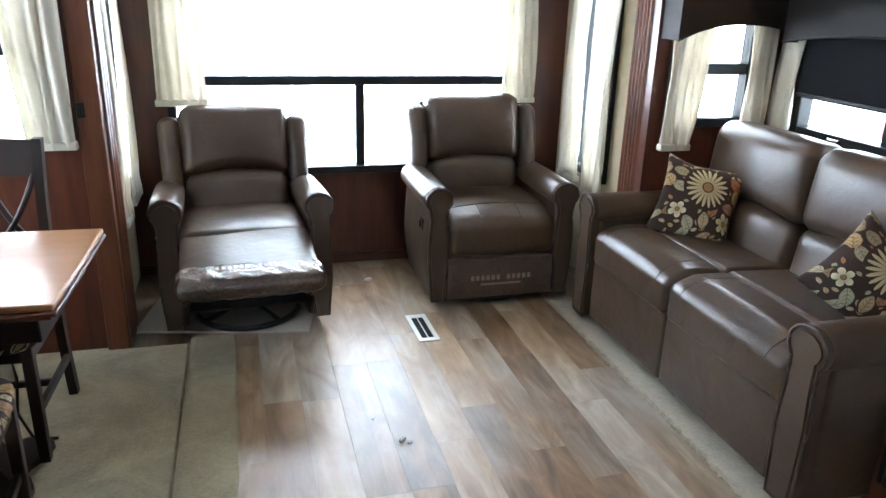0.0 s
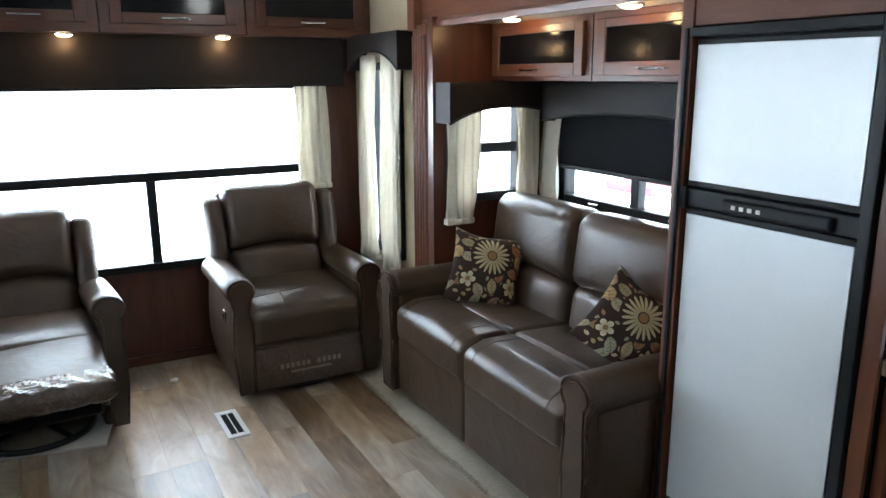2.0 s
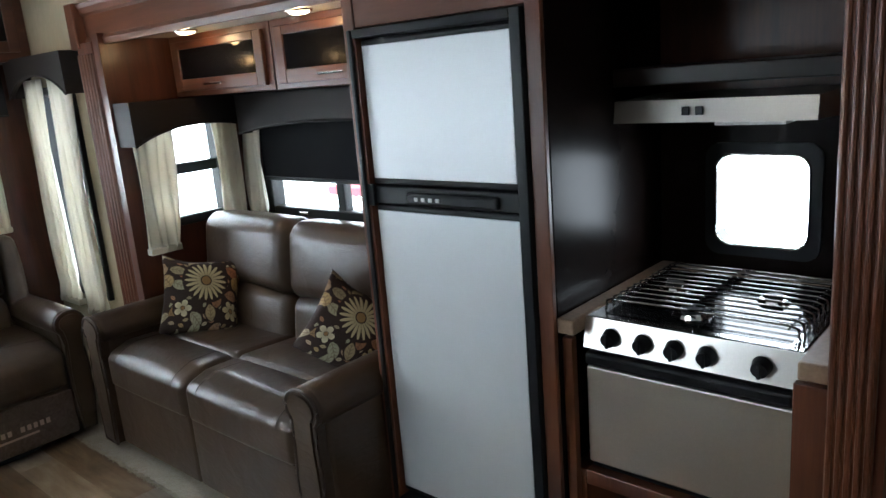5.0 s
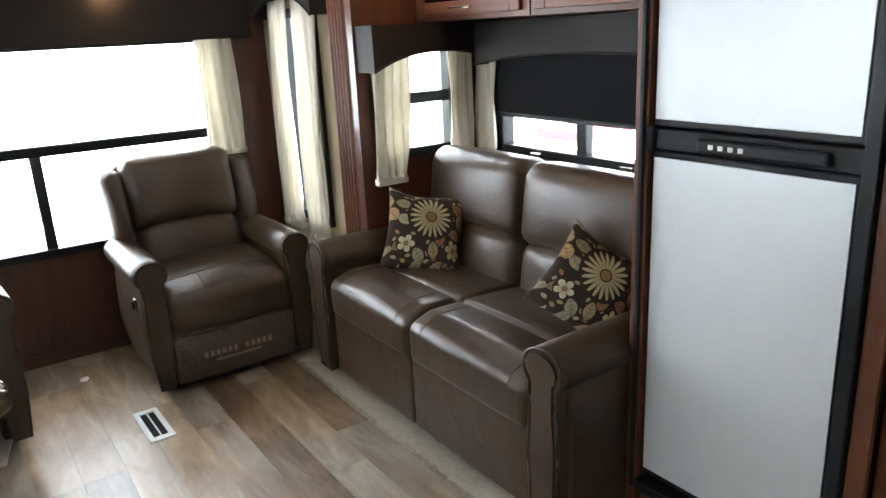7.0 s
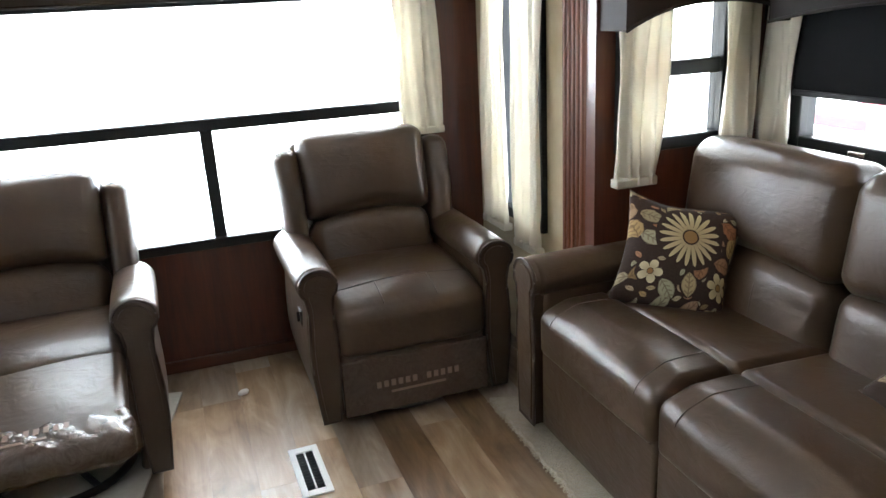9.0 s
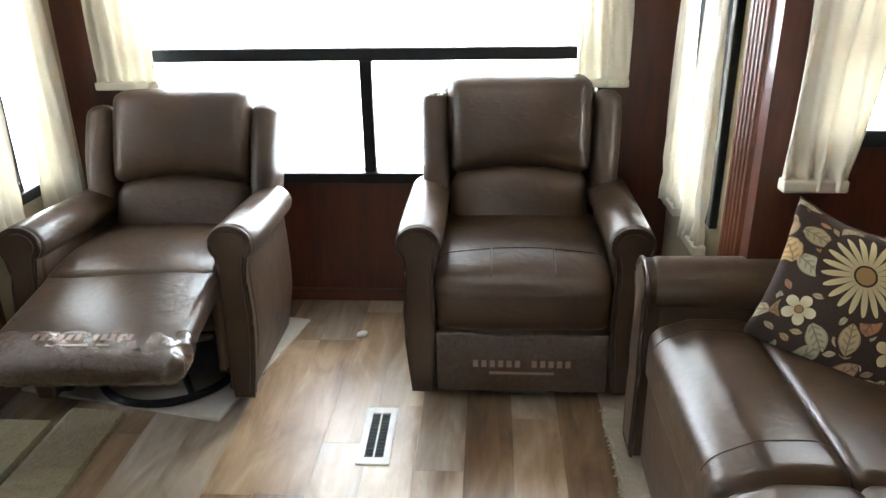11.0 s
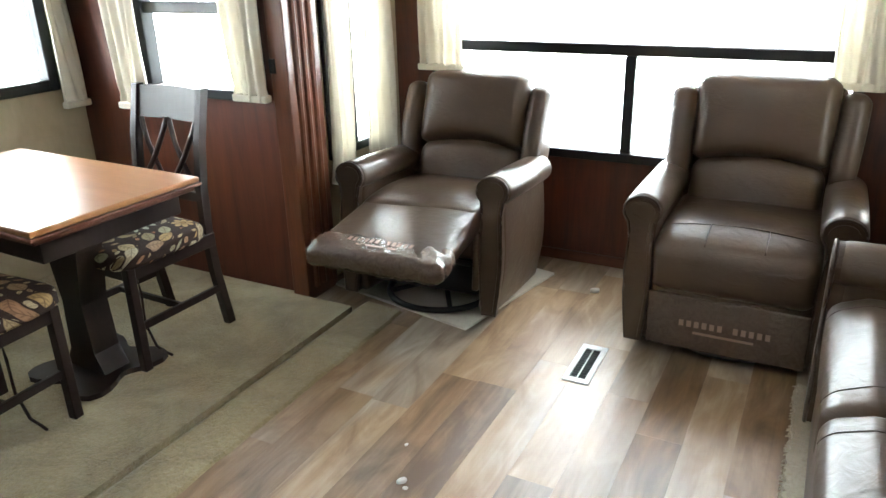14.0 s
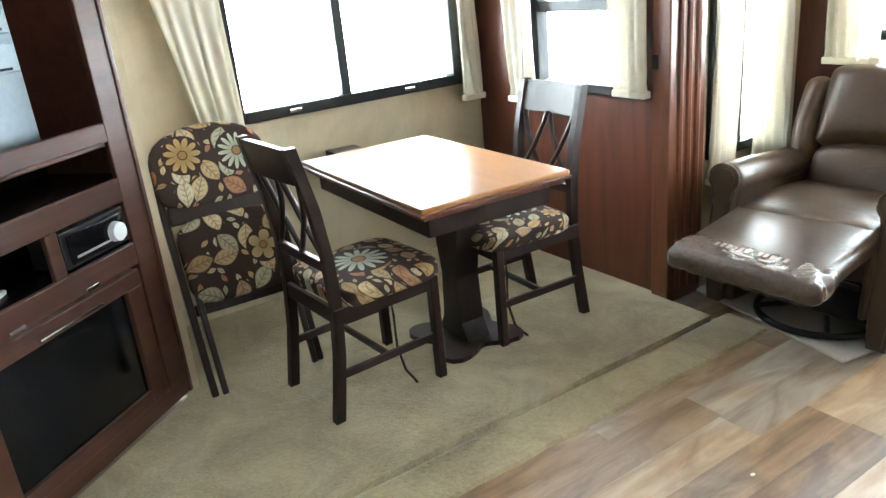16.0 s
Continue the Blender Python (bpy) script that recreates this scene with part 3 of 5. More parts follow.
curtain("X", -0.275, 1, 3.63, 3.84, 3.64, 3.82, 0.50, 1.74, 4, LBL + " beside the narrow window", 8)
curtain("X", -0.275, 1, 3.93, 4.20, 3.95, 4.21, 0.52, 1.74, 4, LBL + " beside the narrow window", 9)
curtain("X", -1.575, 1, 1.66, 1.965, 1.80, 1.985, 0.82, 1.62, 5, LBL + " over the dinette window", 10)
curtain("X", -1.575, 1, 3.21, 3.33, 3.235, 3.365, 0.85, 1.62, 3, LBL + " over the dinette window", 11)
curtain("Y", 3.325, -1, -1.30, -1.09, -1.28, -1.08, 0.86, 1.62, 4, LBL + " in the dinette corner", 12)
curtain("Y", 3.325, -1, -0.60, -0.37, -0.545, -0.365, 0.94, 1.62, 4, LBL + " at the dinette window", 13)


def valance(axis, wall, front, u0, u1, z0, z1, arch, label, side=0.0):
    """A padded window valance box whose lower edge may rise in an arch."""
    th = thing("valance", label, "valance", "window valances")
    n = 20
    low = []
    for i in range(n + 1):
        s = i / n
        rise = arch * max(0.0, 1 - abs(2 * s - 1) ** 2.4)
        low.append((u0 + (u1 - u0) * s, z0 + rise))
    out = low + [(u1, z1), (u0, z1)]
    t = 0.022 if wall > front else -0.022
    ax = axis
    part("front_board", prism(out, front, front + t, axis=ax), M_VALANCE, th)
    for a, b in ((u0, u0 + 0.02), (u1 - 0.02, u1)):
        part("side_board", oriented(axis, min(front + t, wall), max(front + t, wall), a, b, z0, z1), M_VALANCE, th)
    part("top_board", oriented(axis, min(front + t, wall), max(front + t, wall), u0 + 0.02, u1 - 0.02, z1 - 0.02, z1), M_VALANCE, th)
    pts = [((front, u, w) if axis == "X" else (u, front, w)) for u, w in low]
    part("piping", tube(pts, 0.006, 6), M_VALANCE, th, "", True)
    return th


valance("Y", 4.358, 4.22, -0.22, 2.05, 1.575, 1.845, 0.0, "long straight dark brown padded valance over the rear window")
valance("Y", 3.238, 3.09, 2.14, 2.815, 1.40, 1.595, 0.075, "arched dark brown padded valance over the side window")
valance("X", 2.818, 2.67, 1.68, 3.085, 1.40, 1.59, 0.055, "arched dark brown padded valance over the sofa window")
valance("X", 2.178, 2.06, 3.50, 4.19, 1.655, 1.85, 0.10, "arched dark brown padded valance over a narrow window")
valance("X", -0.328, -0.21, 3.61, 4.24, 1.655, 1.85, 0.10, "arched dark brown padded valance over a narrow window")
valance("X", -1.648, -1.50, 1.64, 3.39, 1.60, 1.80, 0.06, "arched dark brown padded valance over the dinette window")
valance("Y", 3.398, 3.27, -1.36, -0.36, 1.60, 1.80, 0.07, "arched dark brown padded valance over the dinette end window")

sh = thing("roller_shade", "black roller shade pulled most of the way down", "shade")
part("shade_cloth", box(2.755, 2.76, 1.87, 3.04, 1.180, 1.50), M_SHADE, sh)
part("bottom_rail", box(2.748, 2.766, 1.87, 3.04, 1.163, 1.182, 0.004), M_BLACK, sh)


# ---- upholstery ----
def floral(name, u, w, flowers, scale=15.0, depth=1, middle=0.0):
    """Dark woven fabric with printed flowers and leaves in the plane of two object axes."""
    m, t, p = nodes_of(name)
    c = t.nodes.new("ShaderNodeTexCoord")
    sep = t.nodes.new("ShaderNodeSeparateXYZ")
    link(t, c.outputs["Object"], sep.inputs[0])
    lean = calc(t, "MULTIPLY", calc(t, "SUBTRACT", sep.outputs[depth], middle), 0.7)
    U, W = calc(t, "ADD", sep.outputs[u], lean), calc(t, "ADD", sep.outputs[w], lean)
    flat = t.nodes.new("ShaderNodeCombineXYZ")
    link(t, U, flat.inputs[0])
    link(t, W, flat.inputs[1])
    dark = mixed(t, noise_of(t, flat.outputs[0], 160, 2), (0.022, 0.013, 0.011), (0.042, 0.026, 0.021))
    col = dark
    for layer, (k, length, width) in enumerate(((1.75, 0.40, 0.20), (0.80, 0.50, 0.31))):
        cells = t.nodes.new("ShaderNodeTexVoronoi")
        cells.voronoi_dimensions = "2D"
        cells.inputs["Scale"].default_value, cells.inputs["Randomness"].default_value = scale * k, 0.62
        link(t, flat.outputs[0], cells.inputs["Vector"])
        hue = t.nodes.new("ShaderNodeSeparateColor")
        link(t, cells.outputs["Color"], hue.inputs[0])
        off = t.nodes.new("ShaderNodeVectorMath")
        off.operation = "SUBTRACT"
        link(t, flat.outputs[0], off.inputs[0])
        link(t, cells.outputs["Position"], off.inputs[1])
        turn = t.nodes.new("ShaderNodeVectorRotate")
        turn.rotation_type = "Z_AXIS"
        link(t, off.outputs[0], turn.inputs["Vector"])
        link(t, calc(t, "MULTIPLY", hue.outputs[1], 6.283), turn.inputs["Angle"])
        xyz = t.nodes.new("ShaderNodeSeparateXYZ")
        link(t, turn.outputs[0], xyz.inputs[0])
        along = calc(t, "MULTIPLY", xyz.outputs[0], scale * k / length)
        side = calc(t, "ABSOLUTE", calc(t, "MULTIPLY", xyz.outputs[1], scale * k / width))
        taper = calc(t, "SUBTRACT", 1.0, calc(t, "MULTIPLY", along, along))
        inside = calc(t, "SUBTRACT", taper, side)
        keep = calc(t, "GREATER_THAN", hue.outputs[2], 0.10 if layer else 0.25)
        shape = calc(t, "MULTIPLY", calc(t, "GREATER_THAN", inside, 0.0), keep)
        tint = ramp(t, hue.outputs[0], [(0.0, (0.44, 0.36, 0.21)), (0.22, (0.22, 0.14, 0.06)), (0.42, (0.31, 0.31, 0.21)), (0.62, (0.27, 0.11, 0.05)), (0.80, (0.45, 0.40, 0.28)), (1.0, (0.34, 0.22, 0.09))])
        rib = calc(t, "SINE", calc(t, "MULTIPLY", calc(t, "ADD", along, calc(t, "MULTIPLY", side, -0.5)), 15.0))
        vein = calc(t, "MULTIPLY", calc(t, "GREATER_THAN", rib, 0.45), calc(t, "LESS_THAN", side, 0.55))
        spine = calc(t, "LESS_THAN", side, 0.07)
        mark = calc(t, "MAXIMUM", calc(t, "MULTIPLY", vein, 0.42), calc(t, "MULTIPLY", spine, 0.6))
        rim = calc(t, "MULTIPLY", calc(t, "LESS_THAN", inside, 0.13), 0.35)
        leafcol = mixed(t, calc(t, "MAXIMUM", mark, rim), tint, (0.07, 0.04, 0.025))
        halo = calc(t, "MULTIPLY", calc(t, "GREATER_THAN", inside, -0.28), keep)
        col = mixed(t, halo, col, dark)
        col = mixed(t, shape, col, leafcol)
    for cx, cy, R, n, tone in flowers:
        du, dw = calc(t, "SUBTRACT", U, cx), calc(t, "SUBTRACT", W, cy)
        r = calc(t, "SQRT", calc(t, "ADD", calc(t, "MULTIPLY", du, du), calc(t, "MULTIPLY", dw, dw)))
        th = calc(t, "ARCTAN2", dw, du)
        lobe = calc(t, "ABSOLUTE", calc(t, "COSINE", calc(t, "MULTIPLY", th, n / 2)))
        lobe = calc(t, "POWER", lobe, 0.75 if n > 12 else 0.45)
        lim = calc(t, "MULTIPLY", R, calc(t, "ADD", 0.25, calc(t, "MULTIPLY", lobe, 0.75)))
        halo = calc(t, "LESS_THAN", r, R * 1.12)
        col = mixed(t, halo, col, dark)
        petal = calc(t, "MULTIPLY", calc(t, "LESS_THAN", r, lim), calc(t, "GREATER_THAN", r, 0.27 * R))
        streak = mixed(t, calc(t, "DIVIDE", r, R), [x * 0.55 for x in tone], tone)
        col = mixed(t, petal, col, streak)
        heart = calc(t, "LESS_THAN", r, 0.22 * R)
        col = mixed(t, heart, col, (0.22, 0.13, 0.05))
    link(t, col, p.inputs["Base Color"])
    p.inputs["Roughness"].default_value = 0.85
    p.inputs["Specular IOR Level"].default_value = 0.2
    bumped(t, p, noise_of(t, flat.outputs[0], 420, 2), 0.5, 0.002)
    return m


M_FLORAL_PILLOW = floral("floral_pillow", 0, 2, [(-0.02, 0.025, 0.090, 20, (0.45, 0.37, 0.21)), (0.10, -0.095, 0.042, 6, (0.50, 0.40, 0.22)), (-0.115, -0.10, 0.036, 5, (0.52, 0.46, 0.30))], 17)
M_FLORAL_SEAT = floral("floral_seat", 0, 1, [(0.02, 0.04, 0.110, 14, (0.36, 0.37, 0.29)), (-0.14, -0.10, 0.050, 7, (0.36, 0.25, 0.12))], 15, 2, 0.495)
M_FLORAL_BACK = floral("floral_back", 0, 2, [(0.06, 0.49, 0.062, 5, (0.34, 0.26, 0.13)), (-0.13, 0.92, 0.070, 11, (0.33, 0.22, 0.09)), (0.08, 0.90, 0.075, 14, (0.36, 0.36, 0.27))], 12)


def wrap():
    """Clear packing film with crinkles over the leather."""
    m, t, p = nodes_of("packing_film")
    v = coords(t)
    vor = t.nodes.new("ShaderNodeTexVoronoi")
    vor.inputs["Scale"].default_value = 42
    link(t, v, vor.inputs["Vector"])
    a = noise_of(t, v, 24, 4, 0.6, 2.5)
    link(t, ramp(t, a, [(0.3, (0.055, 0.036, 0.026)), (0.7, (0.090, 0.064, 0.050))]), p.inputs["Base Color"])
    p.inputs["Roughness"].default_value = 0.16
    p.inputs["Specular IOR Level"].default_value = 0.55
    p.inputs["Coat Weight"].default_value, p.inputs["Coat Roughness"].default_value = 0.35, 0.05
    bumped(t, p, calc(t, "ADD", a, calc(t, "MULTIPLY", vor.outputs["Distance"], 0.45)), 0.55, 0.007)
    return m


M_FILM = wrap()
M_PRINT = plain("pink_print", (0.25, 0.165, 0.135), 0.4)
M_TAG = plain("red_tag", (0.55, 0.05, 0.05), 0.5)
M_PIPING = plain("piping_leather", (0.045, 0.030, 0.024), 0.40)


def printed_bars(parent, x0, x1, z, y, tilt=None):
    """Unlettered maker's print: bars of the words' size and colour."""
    bm = bmesh.new()
    n, gap = 12, 0.011
    w = (x1 - x0) / n
    for i in range(n):
        if i == 6:
            continue
        box(x0 + i * w + gap / 2, x0 + (i + 1) * w - gap / 2, y - 0.001, y + 0.001, z, z + 0.026, bm=bm)
    box(x0 + 0.06, x1 - 0.06, y - 0.001, y + 0.001, z - 0.028, z - 0.018, bm=bm)
    if tilt is not None:
        bmesh.ops.transform(bm, matrix=tilt, verts=bm.verts)
    return part("print", bm, M_PRINT, parent, "faded pink printed lettering bars")


def seam(points, parent, r=0.0024, mat=None):
    return part("seam", tube(points, r, 6), mat or M_PIPING, parent, "", True)


def sewn(ob, points, way, r=0.0026):
    """A seam laid on to the surface of a cushion, each point dropped along a direction."""
    bm = bmesh.new()
    bm.from_mesh(ob.data)
    tree = BVHTree.FromBMesh(bm)
    bm.free()
    way = Vector(way).normalized()
    hits = [tree.ray_cast(Vector(p) - way * 0.15, way)[0] for p in points]
    return seam([h for h in hits if h is not None], ob, r)


def scroll(c, z, rx, rz, neck, belly, foot, z_foot, n=26):
    """Outline of an arm's front: a rolled head over a waisted leg that narrows to the floor."""
    head = [(c + rx * math.cos(-0.75 + i / (n - 1) * (math.pi + 1.5)), z + rz * math.sin(-0.75 + i / (n - 1) * (math.pi + 1.5))) for i in range(n)]
    down = [(-neck, z - 0.085), (-neck * 1.02, z - 0.14), (-belly, z - 0.25), (-belly * 0.97, z - 0.34), (-(belly + foot) / 2, z - 0.44), (-foot, z_foot)]
    return head + [(c + u, w) for u, w in down] + [(c - u, w) for u, w in reversed(down)]


def arm(parent, s):
    """A rolled arm; s is its side."""
    x = s * 0.338
    a = part("armrest", roll_pad("Y", -0.300, 0.30, x + s * 0.004, 0.588, 0.076, 0.066, 28), M_LEATHER, parent, "", True)

    def waist(p):
        z = p.z + 0.27
        out = 0.014 * math.sin(max(0.0, min(1.0, z / 0.52)) * math.pi) - 0.020 * max(0.0, 1 - z / 0.20)
        return Vector((p.x + s * out, p.y, p.z))
    part("arm_side", cushion((0.088, 0.570, 0.520), 0.022, (x - s * 0.004, 0.012, 0.300), (0.008, 0, 0), 10, waist), M_LEATHER, a, "", True)
    shape = scroll(x + s * 0.004, 0.588, 0.068, 0.060, 0.042, 0.051, 0.030, 0.045)
    part("arm_front", prism(shape, -0.306, -0.268), M_LEATHER, a)
    ring = [(u, -0.306, w) for u, w in shape]
    seam(ring + ring[:1], a, 0.0055)
    inner = scroll(x + s * 0.004, 0.588, 0.050, 0.043, 0.028, 0.036, 0.018, 0.06)
    part("front_inset", prism(inner, -0.312, -0.300), M_LEATHER, a)
    return a


def recliner(m, out, label):
    """A swivel recliner facing its own -y, with the footrest in or out."""
    th = thing("recliner", label, "recliner", "pair of recliners", m)
    for s in (-1, 1):
        arm(th, s)
    part("body", cushion((0.62, 0.50, 0.30), 0.02, (0, 0.05, 0.225)), M_LEATHER, th, "", True)

    def drop(p):
        y = p.y - 0.02
        return Vector((p.x, p.y, p.z - (0.035 if out else 0.055) * max(0.0, (-y - 0.05) / 0.27) ** 2.0 * max(0.0, 0.5 + p.z / 0.23)))
    seat = part("seat", cushion((0.590, 0.60, 0.235), 0.050, (0, -0.02, 0.398), (0, 0.012, 0.022), 12, drop), M_LEATHER, th, "", True)
    if not out:
        sewn(seat, [(-0.285 + 0.57 * i / 24, -0.165 - 0.008 * math.cos(i / 24 * math.pi * 2), 0.55) for i in range(25)], (0, 0, -1), 0.0030)
        for x in (-0.105, 0.105):
            sewn(seat, [(x, -0.160 - 0.012 * i, 0.53 - 0.004 * i) for i in range(12)], (0, 0.3, -1))
    rake = radians(18 if out else 13)
    hinge = Vector((0, 0.20, 0.42))
    tip = Matrix.Translation(hinge) @ Matrix.Rotation(-rake, 4, "X")
    back = part("backrest", cushion((0.60, 0.13, 0.66), 0.05, (0, 0.120, 0.27), m=tip), M_LEATHER, th, "", True)
    bow = lambda p: 0.045 * (1 - (p.x / 0.265) ** 2)

    def lumbar(p):
        return Vector((p.x, p.y, p.z + bow(p) * max(0.0, p.z / 0.135)))

    def head(p):
        edge = max(0.0, abs(p.x) - 0.17) / 0.09
        return Vector((p.x * (1 + 0.05 * p.z), p.y - 0.010 * math.cos(p.z * 7), p.z + bow(p) * max(0.0, -p.z / 0.188) + 0.0035 * edge * math.sin(p.z * 95)))
    part("lumbar_cushion", cushion((0.525, 0.165, 0.270), 0.055, (0, 0.035, 0.118), (0, 0.026, 0.0), 12, lumbar, m=tip), M_LEATHER, back, "", True)
    part("head_cushion", cushion((0.540, 0.190, 0.375), 0.060, (0, 0.030, 0.432), (0, 0.030, 0.010), 14, head, m=tip), M_LEATHER, back, "", True)
    for s in (-1, 1):
        def wing(p):
            f = (p.z + 0.23) / 0.46
            return Vector((p.x * (0.82 + 0.22 * f) + s * 0.012 * f, p.y - 0.030 * math.sin(f * math.pi), p.z - s * 0.14 * p.x * (p.z > 0)))
        part("wing", cushion((0.098, 0.205, 0.46), 0.042, (s * 0.316, 0.060, 0.335), (0.008, 0.012, 0), 10, wing, m=tip), M_LEATHER, back, "", True)
    if out:
        tilt = Matrix.Translation((0, -0.24, 0.448)) @ Matrix.Rotation(radians(12.5), 4, "X")
        rest = lambda p: Vector((p.x * (1 + 0.05 * max(0.0, -p.y)), p.y, p.z + 0.004 * math.sin(p.x * 9)))
        fr = part("footrest", cushion((0.585, 0.52, 0.085), 0.036, (0, -0.235, 0.0), (0, 0, 0.012), 12, rest, m=tilt), M_LEATHER, th, "", True)

        def crinkle(p):
            return Vector((p.x + 0.003 * math.sin(p.y * 90), p.y, p.z + 0.003 * math.sin(p.x * 60 + p.y * 50) + 0.002 * math.sin(p.x * 140 - p.y * 90)))
        part("plastic_wrap", cushion((0.612, 0.175, 0.094), 0.038, (0, -0.415, 0.0), (0, 0.003, 0.008), 22, crinkle, m=tilt), M_FILM, fr, "clear crinkled plastic film", True)
        flat = tilt @ Matrix.Translation((0, -0.405, 0.0555)) @ Matrix.Rotation(radians(-90), 4, "X")
        part("tag", box(0.338, 0.400, 0.250, 0.252, 0.600, 0.612), M_TAG, th, "small red warning tag")
        printed_bars(fr, -0.15, 0.15, 0.0, 0.0, flat)
        for s in (-1, 1):
            part("footrest_arm", rod((s * 0.22, -0.24, 0.24), (s * 0.22, -0.50, 0.34), 0.012), M_BLACK, fr)
            part("footrest_side", cushion((0.028, 0.10, 0.26), 0.010, (s * 0.285, -0.285, 0.285)), M_LEATHER, fr, "", True)
        # Black board added for the dark gap where the mechanism would show.
        part("dark_gap_board", box(-0.27, 0.27, -0.24, -0.21, 0.10, 0.30, 0.01), M_SHADE, th)
    else:
        fr = part("footrest", cushion((0.575, 0.06, 0.285), 0.020, (0, -0.272, 0.190), (0, 0.006, 0)), M_LEATHER, th, "", True)
        part("plastic_wrap", cushion((0.582, 0.020, 0.225), 0.008, (0, -0.302, 0.160), (0, 0.004, 0), 26, lambda p: Vector((p.x, p.y + 0.0018 * math.sin(p.x * 50 + p.z * 30) + 0.004 * max(0.0, p.z - 0.07) / 0.03 * math.sin(p.x * 110), p.z + 0.004 * math.sin(p.x * 22) * (p.z > 0.09)))), M_FILM, fr, "clear crinkled plastic film", True)
        printed_bars(fr, -0.17, 0.17, 0.150, -0.3175)
    if out:   # the whole upper chair rocks back on its base
        rock = Matrix.Translation((0, -0.25, 0.20)) @ Matrix.Rotation(radians(-4.5), 4, "X") @ Matrix.Translation((0, 0.25, -0.20))
        for piece in th.children_recursive:
            piece.data.transform(rock)
    ring = [(0.25 * math.cos(a * math.tau / 40), 0.25 * math.sin(a * math.tau / 40) - (0.06 if out else 0.0), 0.016) for a in range(40)]
    base = part("swivel_base", tube(ring, 0.015, 8, closed=True), M_BLACK, th, "round black steel swivel ring", True)
    bm = bmesh.new()
    for a in (0.5, 2.1, 3.7, 5.3):
        rod((0, -0.02, 0.05), (0.25 * math.cos(a), 0.25 * math.sin(a) - (0.06 if out else 0.0), 0.018), 0.012, 8, bm)
    rod((0, -0.02, 0.03), (0, -0.02, 0.10), 0.05, 12, bm)
    part("spider", bm, M_BLACK, base)
    part("lever_plate", box(-0.398, -0.388, -0.175, -0.115, 0.395, 0.455, 0.004), M_BLACK, th, "small black recline handle cup")
    part("recline_lever", box(-0.408, -0.397, -0.150, -0.138, 0.405, 0.445, 0.004), M_BLACK, th, "small black recline handle")
    return th


MAT_TOP = 0.012
recliner(pose(1.548, 3.855, 0.0, 0, 0, 0), False, "brown leather recliner with its footrest closed, plastic film on the footrest")
recliner(pose(0.252, 3.765, MAT_TOP, 0, 0, 2.5), True, "brown leather recliner with its footrest raised, plastic film on the footrest")

mt = thing("floor_mat", "white cardboard sheet lying under a recliner", "mat", "", pose(0.200, 3.845, 0.0, 0, 0, -11.5))
part("sheet", box(-0.41, 0.41, -0.372, 0.372, 0.0, MAT_TOP, 0.002), plain("pale_card", (0.52, 0.50, 0.45), 0.7), mt)


